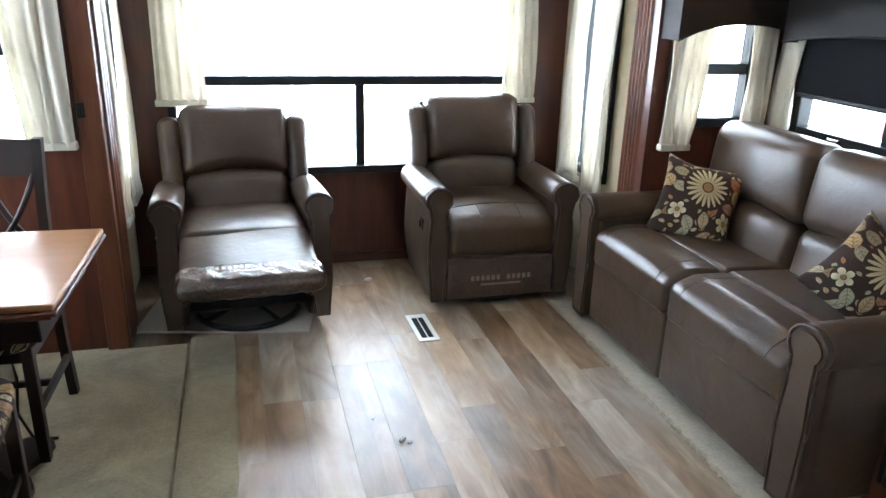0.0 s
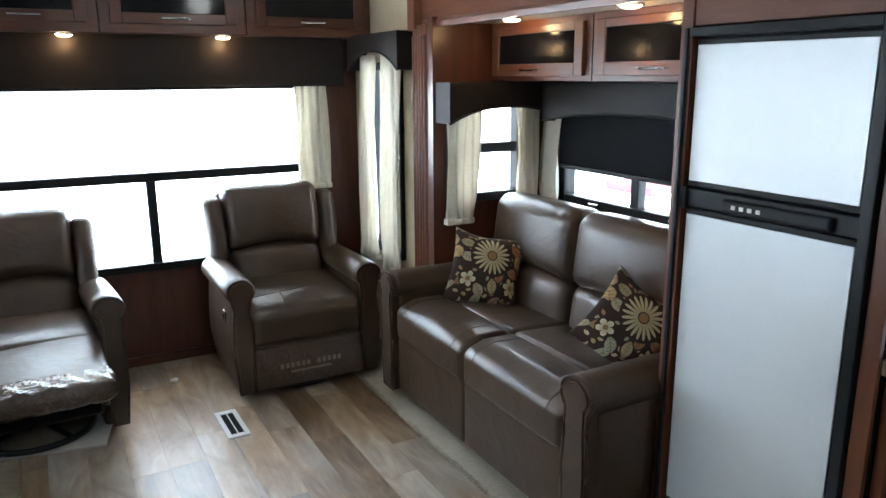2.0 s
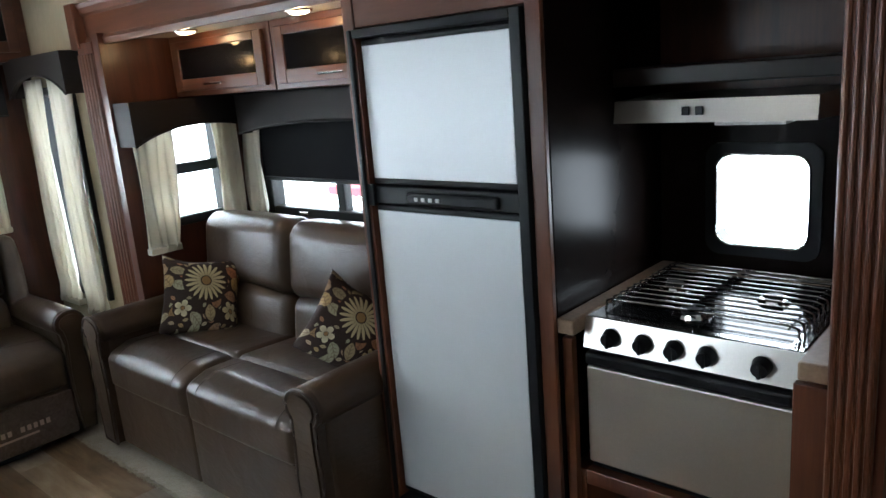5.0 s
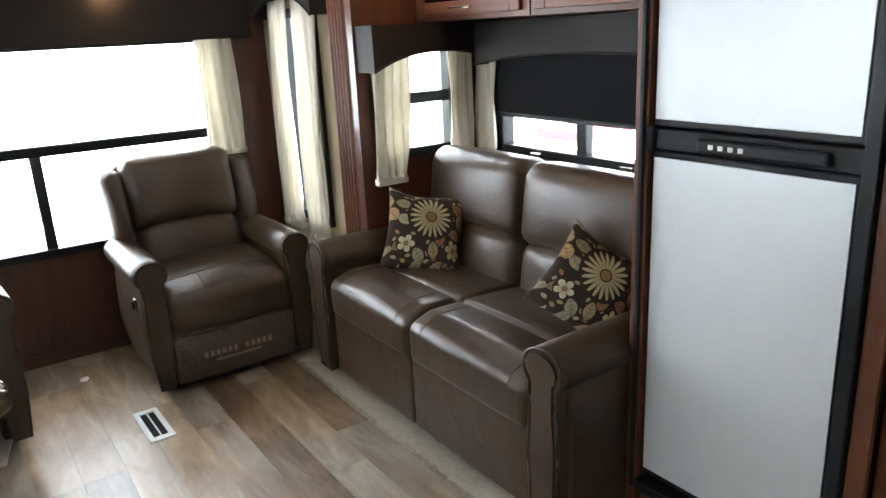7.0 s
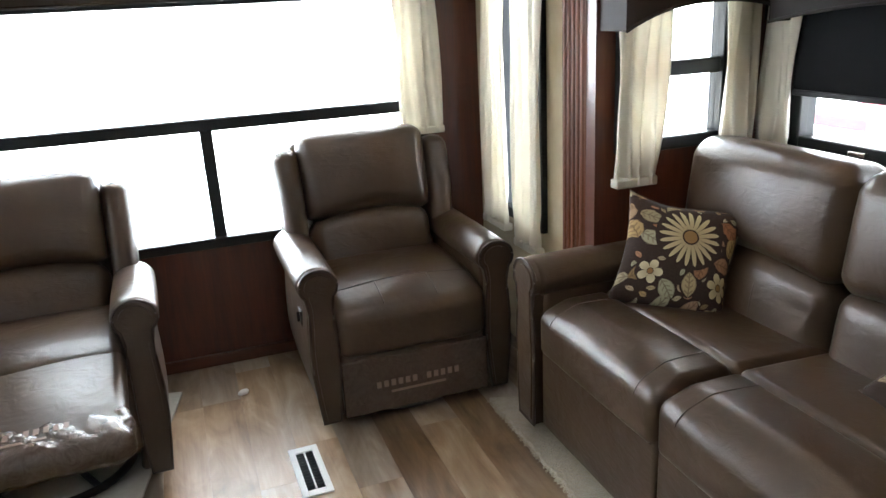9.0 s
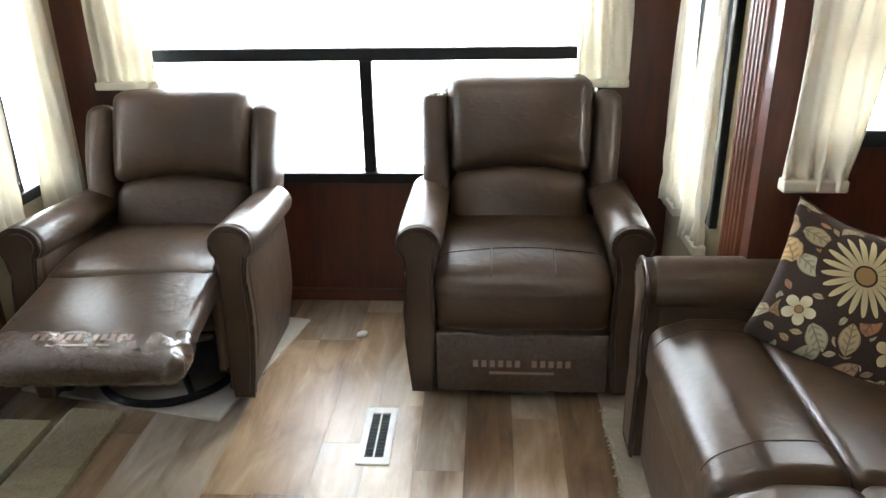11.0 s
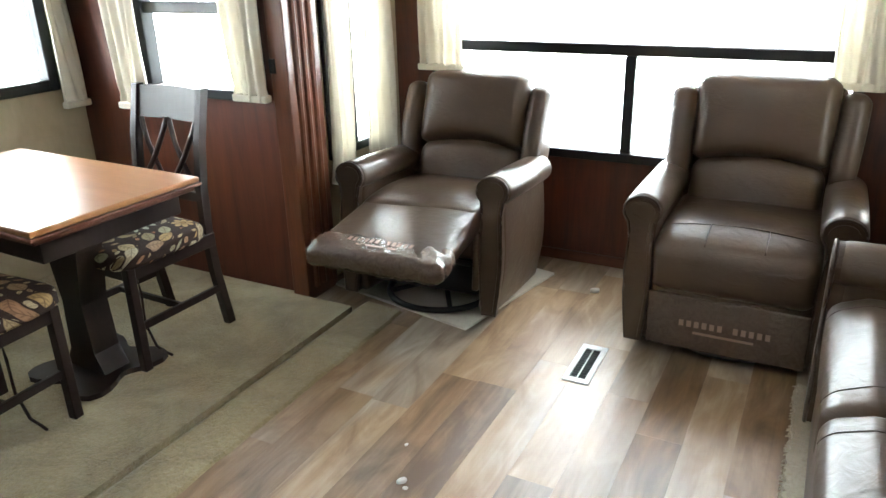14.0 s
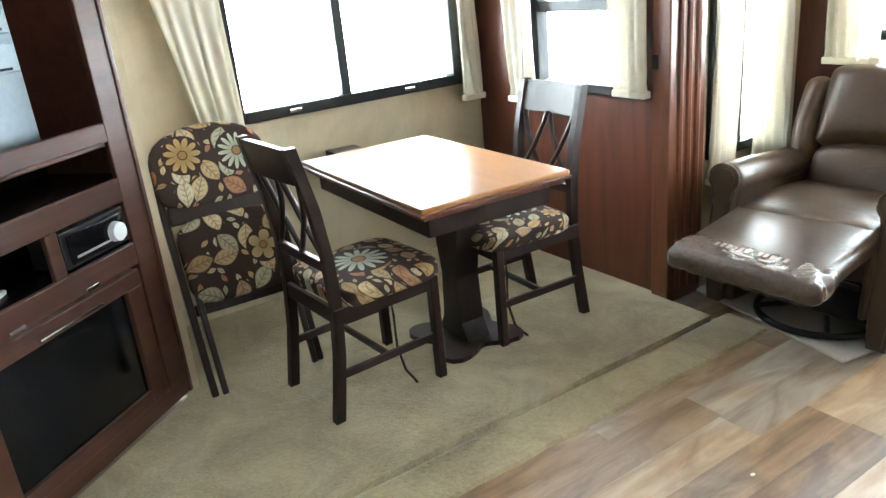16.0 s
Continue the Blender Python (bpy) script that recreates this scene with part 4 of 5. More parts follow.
def sofa():
    th = thing("sofa", "two-seat brown leather sofa with rolled arms and reclining fronts", "sofa")
    y0, ym, y1 = 1.825, 2.507, 3.160
    part("base", box(2.00, 2.62, 1.76, 3.24, 0.075, 0.30, 0.01), M_LEATHER, th)
    for yc, w in (((y0 + ym) / 2, ym - y0), ((ym + y1) / 2, y1 - ym)):
        fp = part("front_panel", cushion((0.075, w - 0.003, 0.310), 0.016, (1.9145, yc, 0.232), (0.005, 0, 0)), M_LEATHER, th, "", True)
        sewn(fp, [(1.90, yc - w / 2 + 0.02 + (w - 0.04) * i / 8, 0.372) for i in range(9)], (1, 0, 0), 0.003)
        fs = part("front_seat_cushion", cushion((0.262, w - 0.001, 0.190), 0.038, (1.995, yc, 0.456), (0.004, 0.0, 0.014), 12, lambda p: Vector((p.x, p.y, p.z - 0.035 * max(0.0, -p.x - 0.03) / 0.10 * max(0.0, 0.5 + p.z / 0.19)))), M_LEATHER, th, "", True)
        for e in (-1, 1):
            y = yc + e * (w / 2 - 0.105)
            sewn(fs, [(2.11 - 0.0125 * i, y + e * 0.0008 * i, 0.55 - 0.0065 * max(0, i - 12)) for i in range(21)], (0.35, 0, -1))
        part("seat_cushion", cushion((0.46, w - 0.001, 0.190), 0.030, (2.345, yc, 0.456), (0, 0, 0.012), 12, lambda p: Vector((p.x, p.y, p.z - 0.05 * (p.x + 0.2) * max(0.0, p.z / 0.095)))), M_LEATHER, th, "", True)
        tip = Matrix.Translation((2.425, yc, 0.465)) @ Matrix.Rotation(radians(7), 4, "Y")
        bk = part("backrest", cushion((0.12, w - 0.004, 0.55), 0.045, (0.14, 0, 0.275), m=tip), M_LEATHER, th, "", True)
        arch = lambda p, w=w: 0.030 * (1 - (2 * p.y / w) ** 2)
        part("lumbar_cushion", cushion((0.170, w - 0.010, 0.275), 0.060, (0.050, 0, 0.120), (0.026, 0, 0), 12, lambda p: Vector((p.x, p.y, p.z + arch(p) * max(0.0, p.z / 0.1375))), m=tip), M_LEATHER, bk, "", True)
        part("head_cushion", cushion((0.215, w - 0.002, 0.345), 0.070, (0.052, 0, 0.412), (0.022, 0, 0.008), 14, lambda p, w=w: Vector((p.x, p.y, p.z + arch(p) * max(0.0, -p.z / 0.1725) + 0.003 * max(0.0, abs(2 * p.y / w) - 0.75) * 4 * math.sin(p.z * 80))), m=tip), M_LEATHER, bk, "", True)
        for dy in (-0.075, 0.075):
            seam([tip @ Vector((-0.036 - 0.0225 * max(0.0, 1 - ((i - 4.0) / 5.2) ** 2) ** 0.7, dy, 0.030 + 0.024 * i)) for i in range(9)], bk, 0.003)
    for yc, s in ((3.238, 1), (1.742, -1)):
        a = part("armrest", roll_pad("X", 1.866, 2.60, yc, 0.610, 0.086, 0.070, 28), M_LEATHER, th, "", True)
        part("arm_side", cushion((0.70, 0.136, 0.540), 0.026, (2.245, yc, 0.345), (0, 0.010, 0)), M_LEATHER, a, "", True)
        shape = scroll(yc, 0.610, 0.080, 0.066, 0.056, 0.066, 0.054, 0.070)
        part("arm_front", prism(shape, 1.858, 1.900, axis="X"), M_LEATHER, a)
        ring = [(1.858, u, w) for u, w in shape]
        seam(ring + ring[:1], a, 0.0065)
        inner = scroll(yc, 0.610, 0.060, 0.048, 0.042, 0.050, 0.040, 0.085)
        part("front_inset", prism(inner, 1.851, 1.868, axis="X"), M_LEATHER, a)
    for y in (1.75, 2.50, 3.22):
        part("foot", box(2.02, 2.07, y - 0.02, y + 0.02, 0.02, 0.09, 0.004), M_BLACK, th)
    return th


sofa()


def pillow(m, label):
    th = thing("throw_pillow", label, "pillow", "floral throw pillows", m)

    def plump(p):
        a, b = max(-1.0, min(1.0, p.x / 0.178)), max(-1.0, min(1.0, p.z / 0.178))
        k = (1 - a * a) ** 0.5 * (1 - b * b) ** 0.5
        px, pz = 1 - 0.13 * (1 - b * b) * a * a, 1 - 0.13 * (1 - a * a) * b * b
        fold = 0.006 * abs(a * b) * math.sin(26 * (abs(a) - abs(b)))
        return Vector((p.x * px, p.y * (0.07 + 0.93 * k ** 0.62) + fold, p.z * pz + 0.004 * math.sin(p.x * 24)))
    cover = part("cover", cushion((0.356, 0.165, 0.356), 0.012, k=22, shape=plump), M_FLORAL_PILLOW, th, "dark floral woven cover", True)
    edge = [(c * 0.178, q * 0.178) for c, q in [(-1 + i / 10, -1) for i in range(20)] + [(1, -1 + i / 10) for i in range(20)] + [(1 - i / 10, 1) for i in range(20)] + [(-1, 1 - i / 10) for i in range(20)]]
    part("edge_seam", tube([plump(Vector((u, 0, w))) for u, w in edge], 0.003, 6, closed=True), M_PIPING, cover, "", True)
    return th


pillow(pose(2.270, 2.975, 0.690, -15, 8, -44) @ Matrix.Scale(1.04, 4), "square dark brown throw pillow printed with a cream sunflower")
pillow(pose(2.305, 1.995, 0.692, -18, 30, -64) @ Matrix.Scale(0.94, 4), "square dark brown throw pillow with a cream sunflower, tipped over")

# carpet strip showing under the sofa
rg = thing("sofa_carpet", "cream pile carpet on the slide-out floor under the sofa", "carpet")
bm = bmesh.new()
rr = random.Random(5)
edge = [(1.826 + rr.uniform(-0.006, 0.006), 1.68 + 1.83 * i / 90) for i in range(91)]
part("carpet_sheet", prism(edge + [(2.60, 3.51 - 0.28), (2.60, 1.68)], 0.0, 0.020, axis="Z"), M_RUG, rg)
bm = bmesh.new()
for i in range(260):
    y = rr.uniform(1.69, 3.50)
    rod((1.826, y, 0.010), (1.826 - rr.uniform(0.004, 0.016), y + rr.uniform(-0.01, 0.01), 0.003), 0.004, 4, bm, 0.002)
tagged(part("frayed_edge", bm, M_RUG, rg), kind="stuff")


# ---- rear overhead cabinets ----
def glazed_door(parent, axis, front, back, u0, u1, z0, z1, mat):
    d = bmesh.new()
    w = 0.055
    oriented(axis, front, back, u0, u0 + w, z0, z1, 0.004, d)
    oriented(axis, front, back, u1 - w, u1, z0, z1, 0.004, d)
    oriented(axis, front, back, u0 + w, u1 - w, z0, z0 + w, 0.004, d)
    oriented(axis, front, back, u0 + w, u1 - w, z1 - 0.035, z1, 0.004, d)
    door = part("door", d, mat, parent)
    k = 0.4 * (back - front)
    part("dark_glass", oriented(axis, front + k, back, u0 + w, u1 - w, z0 + w, z1 - 0.035), M_DARKGLASS, door, "dark glass panel")
    c = (u0 + u1) / 2
    s = 1 if back > front else -1
    a = (front - s * 0.022, c - 0.07, z0 + 0.028) if axis == "X" else (c - 0.07, front - s * 0.022, z0 + 0.028)
    b = (front - s * 0.022, c + 0.07, z0 + 0.028) if axis == "X" else (c + 0.07, front - s * 0.022, z0 + 0.028)
    bm = rod(a, b, 0.006)
    for q in (-0.055, 0.055):
        p0 = (front - s * 0.022, c + q, z0 + 0.028) if axis == "X" else (c + q, front - s * 0.022, z0 + 0.028)
        p1 = (front, c + q, z0 + 0.028) if axis == "X" else (c + q, front, z0 + 0.028)
        rod(p0, p1, 0.005, 8, bm)
    part("handle", bm, M_CHROME, door, "brushed nickel bar handle")
    return door


for i, (a, b) in enumerate(((-0.325, 0.105), (0.11, 0.735), (0.74, 1.455), (1.46, 2.175))):
    cab = thing("overhead_cabinet", "cherry overhead cabinet with dark glass door above the rear window", "cabinet", "rear overhead cabinets")
    part("body", box(a, b, 4.10, 4.358, 1.840, 2.188, 0.003), M_CHERRY_X, cab)
    glazed_door(cab, "Y", 4.080, 4.100, a + 0.05, b - 0.05, 1.885, 2.165, M_CHERRY_X)

# ---- overhead cabinets above the sofa ----
for a, b in ((1.675, 2.455), (2.46, 3.235)):
    cab = thing("overhead_cabinet", "cherry overhead cabinet with a dark glass door, above the sofa", "cabinet", "sofa overhead cabinets")
    part("body", box(2.46, 2.815, a, b, 1.600, 1.873, 0.003), M_CHERRY_Y, cab)
    glazed_door(cab, "X", 2.440, 2.460, a + 0.04, b - 0.04, 1.622, 1.845, M_CHERRY_Y)


def puck(x, y, z, lit=True, label="small round recessed ceiling puck light, switched on"):
    th = thing("puck_light", label, "light", "puck lights", pose(x, y, z))
    bm = bmesh.new()
    rod((0, 0, -0.008), (0, 0, 0.0), 0.048, 24, bm, 0.050)
    part("rim", bm, M_CHROME, th)
    bm = pad(0.075, 0.075, 0.022, 6, 2.2, (0, 0, -0.008))
    part("lens", bm, M_PUCK, th, "glowing frosted lens", True)
    d = bpy.data.lights.new("puck_lamp", "POINT")
    d.energy, d.color, d.shadow_soft_size = 1.6, (1.0, 0.58, 0.24), 0.02
    o = new("puck_lamp", d)
    o.parent = th
    o.matrix_local = pose(0, 0, -0.045)
    return th


for x, y in ((2.33, 2.86), (2.33, 2.10)):
    puck(x, y, 1.875)
for x in (0.583, 1.345):
    puck(x, 4.16, 1.838)
# The dome at (0.95, 0.9) is added out of view as fill light.
for x, y in ((1.45, 2.93), (0.95, 0.9)):
    th = thing("ceiling_light", "round white ceiling dome light; the unseen one up front is added fill", "light", "ceiling lights", pose(x, y, CEIL))
    part("rim", rod((0, 0, -0.012), (0, 0, 0), 0.085, 28, None, 0.088), M_WHITE, th)
    part("diffuser", pad(0.14, 0.14, 0.05, 8, 2.2, (0, 0, -0.010)), emitter("dome_glow", (1.0, 0.9, 0.75), 4.0) if y > 2 else bpy.data.materials["dome_glow"], th, "glowing frosted dome", True)
    d = bpy.data.lights.new("dome_and_fill_lamp", "POINT")
    d.energy, d.color, d.shadow_soft_size = (5.5 if y > 2 else 3.5), (1.0, 0.92, 0.80), 0.07
    o = new("dome_and_fill_lamp", d)
    o.parent = th
    o.matrix_local = pose(0, 0, -0.10)
cv = thing("ceiling_speaker", "flush round white ceiling speaker", "speaker", "", pose(1.675, 3.10, CEIL))
part("grille", rod((0, 0, -0.008), (0, 0, 0), 0.09, 28, None, 0.095), M_WHITE, cv)

# ---- wall switch and outlets ----
sw = thing("light_switch", "small black light switch on the cherry panel", "switch")
part("plate", box(-0.352, -0.322, 3.339, 3.3475, 1.06, 1.12, 0.002), M_BLACK, sw)
part("rocker", box(-0.344, -0.330, 3.335, 3.339, 1.075, 1.105, 0.001), M_BLACK, sw)

# ---- floor register and scraps ----
fv = thing("floor_vent", "white steel floor register with dark slots", "vent", "", pose(1.078, 3.346, 0.0, 0, 0, 1.0))
bm = bmesh.new()
for a, b, c, d in ((-0.052, -0.030, -0.150, 0.150), (0.030, 0.052, -0.150, 0.150), (-0.030, 0.030, -0.150, -0.118), (-0.030, 0.030, 0.118, 0.150)):
    box(a, b, c, d, 0.0, 0.006, 0.001, bm)
part("frame", bm, M_WHITE, fv)
# No hole here: a black sheet holds the shade seen between the slats.
part("duct", box(-0.030, 0.030, -0.118, 0.118, 0.0002, 0.0012), M_SHADE, fv, "flat black sheet, coloured for the shade down in the duct")
for i in range(13):
    y = -0.109 + i * 0.0182
    part("slat", box(-0.030, 0.030, y - 0.0016, y + 0.0016, 0.0014, 0.0035), M_BLACK, fv)
part("centre_rib", box(-0.003, 0.003, -0.118, 0.118, 0.0052, 0.0065), M_WHITE, fv)
for x, y, s, r in ((0.918, 4.010, 0.022, 20), (0.780, 2.421, 0.016, 50), (0.805, 2.400, 0.009, 10), (0.70, 2.59, 0.007, 70)):
    sc = thing("paper_scrap", "small white scrap of packing lying on the floor", "scrap", "floor scraps", pose(x, y, 0.0, 0, 0, r))
    bm = pad(s * 2, s * 1.3, s * 0.9, 4, 3, (0, 0, s * 0.45), lambda p: Vector((p.x + 0.3 * p.z, p.y * (1 + 8 * p.x), p.z)))
    part("scrap", bm, M_WHITE, sc, "crumpled white plastic")


# ---- fridge ----
fc = thing("fridge_cabinet", "tall cherry cabinet built round the fridge", "cabinet")
part("side_panel", box(2.140, 2.815, 1.622, 1.668, 0.0, 1.855, 0.003), M_CHERRY_Z, fc)
# This side's shade is put into the near-black panel colour.
part("side_panel", box(2.160, 2.815, 0.962, 1.008, 0.0, 1.855, 0.003), M_SHADED_GLOSS, fc, "glossy side panel, near-black with the recess shade in its colour")
part("stile", box(2.140, 2.158, 0.962, 1.008, 0.0, 1.855, 0.003), M_CHERRY_Z, fc)
part("top_panel", box(2.145, 2.815, 1.008, 1.622, 1.765, 1.855, 0.003), M_CHERRY_Y, fc)
part("toe_panel", box(2.160, 2.815, 1.008, 1.622, 0.0, 0.16, 0.003), M_CHERRY_Y, fc)
fr = thing("fridge", "two-door fridge with white-silver panels in black trim", "fridge")
part("body", box(2.20, 2.79, 1.014, 1.618, 0.165, 1.755, 0.004), M_BLACK, fr)
bm = bmesh.new()
for a, b, c, d in ((1.012, 1.045, 0.165, 1.760), (1.630, 1.645, 0.165, 1.760), (1.045, 1.630, 1.735, 1.760), (1.045, 1.630, 0.165, 0.20)):
    box(2.125 if a < 1.6 else 2.128, 2.139 if a > 1.6 else 2.199, a, min(b, 1.62) if a < 1.6 else b, c, d, 0.003, bm)
part("trim_frame", bm, M_BLACK, fr)
for z0, z1, nm in ((1.292, 1.730, "freezer_door"), (0.215, 1.228, "fridge_door")):
    dr = part(nm, box(2.160, 2.199, 1.048, 1.620, z0, z1, 0.006), M_BLACK, fr)
    part("door_panel", box(2.155, 2.1605, 1.066, 1.612, z0 + 0.020, z1 - 0.018, 0.002), M_FRIDGE, dr, "white-silver door panel")
cs = part("control_strip", box(2.152, 2.199, 1.048, 1.620, 1.232, 1.288, 0.004), M_BLACK, fr)
part("handle_lip", box(2.128, 2.152, 1.12, 1.46, 1.240, 1.276, 0.008), M_BLACK, cs)
for i in range(4):
    y = 1.415 - i * 0.028
    part("button", box(2.125, 2.128, y - 0.007, y + 0.007, 1.252, 1.264, 0.001), M_WHITE, cs, "small lit white button")
part("hinge", box(2.138, 2.152, 1.605, 1.640, 1.225, 1.295, 0.004), M_BLACK, fr)

# ---- range ----
ST = thing("range_cooker", "stainless gas range with black knobs and wire grates", "cooker")
y0, y1 = 0.357, 0.907
part("body", box(2.225, 2.80, y0, y1, 0.50, 0.935, 0.004), M_BLACK, ST)
pan = part("control_panel", prism([(2.195, 0.868), (2.235, 0.868), (2.235, 0.950), (2.215, 0.950)], y0, y1, axis="Y"), M_STEEL, ST, "stainless control panel")
for y in (0.827, 0.737, 0.654, 0.572, 0.444):
    k = part("knob", rod((2.206, y, 0.908), (2.178, y, 0.903), 0.024, 20, None, 0.019), M_BLACK, pan, "round black knob", False)
    part("grip", box(2.172, 2.184, y - 0.004, y + 0.004, 0.884, 0.923, 0.002), M_BLACK, k)
part("handle", box(2.178, 2.225, y0 + 0.01, y1 - 0.01, 0.825, 0.862, 0.010), M_BLACK, ST, "black oven door handle")
od = part("oven_door", box(2.198, 2.225, y0 + 0.005, y1 - 0.005, 0.528, 0.815, 0.006), M_STEEL, ST, "brushed stainless oven door")
top = part("cooktop", box(2.215, 2.735, y0, y1, 0.936, 0.952, 0.006), M_CHROME, ST, "polished steel cooktop")
part("well", box(2.250, 2.700, y0 + 0.04, y1 - 0.04, 0.9525, 0.9535), M_DARKGLASS, top)
for i, (x, y, r) in enumerate(((2.345, 0.665, 0.052), (2.53, 0.52, 0.042), (2.54, 0.80, 0.042))):
    b = part("burner", rod((x, y, 0.953), (x, y, 0.966), r, 24, None, r * 0.85), M_CHROME, top, "round burner")
    part("burner_cap", rod((x, y, 0.966), (x, y, 0.974), r * 0.62, 24, None, r * 0.55), M_BLACK, b)
for i in range(11):
    x = 2.275 + i * 0.040
    part("grate_bar", tube([(x, y0 + 0.028, 0.955), (x, y0 + 0.032, 0.982), (x, y0 + 0.05, 0.988), (x, 0.60, 0.988), (x, 0.645, 0.988)], 0.0034, 6), M_GRATE, top, "", True)
for i in range(11):
    x = 2.275 + i * 0.040
    part("grate_bar", tube([(x, 0.655, 0.988), (x, y1 - 0.05, 0.988), (x, y1 - 0.032, 0.982), (x, y1 - 0.028, 0.955)], 0.0034, 6), M_GRATE, top, "", True)
for y in (y0 + 0.05, y1 - 0.05):
    part("grate_bar", rod((2.262, y, 0.983), (2.688, y, 0.983), 0.0028, 8), M_GRATE, top)

# ---- counter, hood and cabinets ----
ct = thing("countertop", "tan speckled laminate countertop round the range", "countertop")
part("slab", box(2.150, 2.815, 0.908, 0.960, 0.912, 0.955, 0.006), M_COUNTER, ct)
part("slab", box(2.150, 2.815, 0.245, 0.356, 0.912, 0.955, 0.006), M_COUNTER, ct)
part("slab", box(2.740, 2.815, 0.356, 0.908, 0.912, 0.955, 0.004), M_COUNTER, ct)
bc = thing("base_cabinet", "dark wood base cabinet under the range", "cabinet")
for a, b, c, d in ((0.245, 0.385, 0.0, 0.495), (0.915, 0.960, 0.0, 0.495), (0.385, 0.915, 0.450, 0.495), (0.385, 0.915, 0.0, 0.09)):
    part("body_board", box(2.20, 2.815, a, b, c, d, 0.003), M_CHERRY_Z, bc)
# Black board: the shade inside the open cabinet is put into its colour.
part("back_board", box(2.795, 2.815, 0.385, 0.915, 0.09, 0.450), M_SHADE, bc, "cabinet back coloured black for the shade inside")
part("side_stile", box(2.175, 2.20, 0.245, 0.370, 0.0, 0.893, 0.003), M_CHERRY_Z, bc)
part("side_stile", box(2.175, 2.20, 0.930, 0.960, 0.0, 0.893, 0.003), M_CHERRY_Z, bc)
hd = thing("range_hood", "slim stainless range hood with two black switches", "hood")
part("body", prism([(2.49, 1.436), (2.815, 1.425), (2.815, 1.50), (2.50, 1.496)], 0.42, 0.958, axis="Y"), M_STEEL, hd)
for y in (0.745, 0.708):
    part("switch", box(2.483, 2.492, y - 0.010, y + 0.010, 1.455, 1.478, 0.002), M_BLACK, hd, "black rocker switch")
part("lens", box(2.52, 2.60, 0.50, 0.68, 1.424, 1.434, 0.002), M_WHITE, hd)
uc = thing("overhead_cabinet", "overhead cabinet above the range hood, near-black for shade, open shelf below", "cabinet")
# Near-black body and door carry the dimness over the hood in their colour.
part("body", box(2.47, 2.815, 0.245, 0.958, 1.805, 1.873, 0.003), M_SHADED_GLOSS, uc)
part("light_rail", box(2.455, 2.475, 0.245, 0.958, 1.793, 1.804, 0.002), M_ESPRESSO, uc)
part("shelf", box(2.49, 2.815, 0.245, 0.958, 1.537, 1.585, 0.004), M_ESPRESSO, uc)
dr = part("door", box(2.450, 2.47, 0.27, 0.94, 1.808, 1.868, 0.005), M_SHADED_GLOSS, uc)
bm = rod((2.428, 0.60, 1.835), (2.428, 0.755, 1.835), 0.006)
for y in (0.64, 0.74):
    rod((2.428, y, 1.835), (2.450, y, 1.835), 0.005, 8, bm)
part("handle", bm, M_CHROME, dr, "brushed nickel bar handle")
# Backsplash shares the near-black colour that holds the recess shade.
bs = tagged(part("backsplash", pierced("X", 2.800, 2.818, 0.245, 0.958, 0.936, 1.424, [(0.495, 0.79, 1.020, 1.325)]), M_SHADED_GLOSS), "glossy backsplash panel in the near-black that holds the recess shade", "wall", "", "structure")


def rounded(u0, u1, z0, z1, r, n=6):
    out = []
    for cu, cz, a in ((u1 - r, z1 - r, 0), (u0 + r, z1 - r, 90), (u0 + r, z0 + r, 180), (u1 - r, z0 + r, 270)):
        for i in range(n + 1):
            th = radians(a + 90 * i / n)
            out.append((cu + r * math.cos(th), cz + r * math.sin(th)))
    return out


kw = tagged(new("window_8"), "small black-framed kitchen window with rounded corners", "window", "", "structure")
bm = bmesh.new()
a, b = rounded(0.477, 0.810, 1.000, 1.345, 0.045), rounded(0.512, 0.775, 1.037, 1.308, 0.045)
loops = [[bm.verts.new((x, u, w)) for u, w in o] for x, o in ((2.790, a), (2.790, b), (2.86, b), (2.86, a))]
for p, q in ((0, 1), (1, 2), (2, 3), (3, 0)):
    for i in range(len(a)):
        j = (i + 1) % len(a)
        bm.faces.new((loops[p][i], loops[p][j], loops[q][j], loops[q][i]))
part("window_frame", bm, M_BLACK, kw)
rim = rounded(0.509, 0.778, 1.034, 1.311, 0.045)
part("window_gasket", tube([(2.788, u, w) for u, w in rim], 0.004, 6, closed=True), M_CHROME, kw, "bright metal gasket", True)


# ---- dinette ----
tb = thing("dining_table", "dinette table with a glossy cherry top on a dark pedestal", "table", "", pose(-0.735, 2.412, 0.030, 0, 0, -2))
tp = part("tabletop", box(-0.528, 0.528, -0.325, 0.325, 0.740, 0.760, 0.006), M_TABLE, tb)
part("top_edge", box(-0.533, 0.533, -0.331, 0.331, 0.7260, 0.7395, 0.005), M_CHERRY_X, tp, "darker moulded cherry edge")
part("leaf", box(-0.520, 0.513, -0.310, 0.310, 0.708, 0.7255, 0.005), M_CHERRY_X, tp, "folding leaf under the top")
part("apron", box(-0.48, 0.470, -0.27, 0.27, 0.628, 0.707, 0.004), M_ESPRESSO, tb)
col = bmesh.new()
prism([(-0.02, 0.628), (0.24, 0.628), (0.20, 0.51), (0.165, 0.30), (0.18, 0.10), (0.22, 0.022), (0.00, 0.022), (0.04, 0.10), (0.055, 0.30), (0.02, 0.51)], 0.005, 0.115, col)
part("pedestal", col, M_ESPRESSO, tb)
n = 40
foot = []
for i in range(n):
    a = i * math.tau / n
    r = 0.20 + 0.055 * math.cos(4 * a + math.pi)
    foot.append((0.11 + r * math.cos(a), 0.06 + r * math.sin(a)))
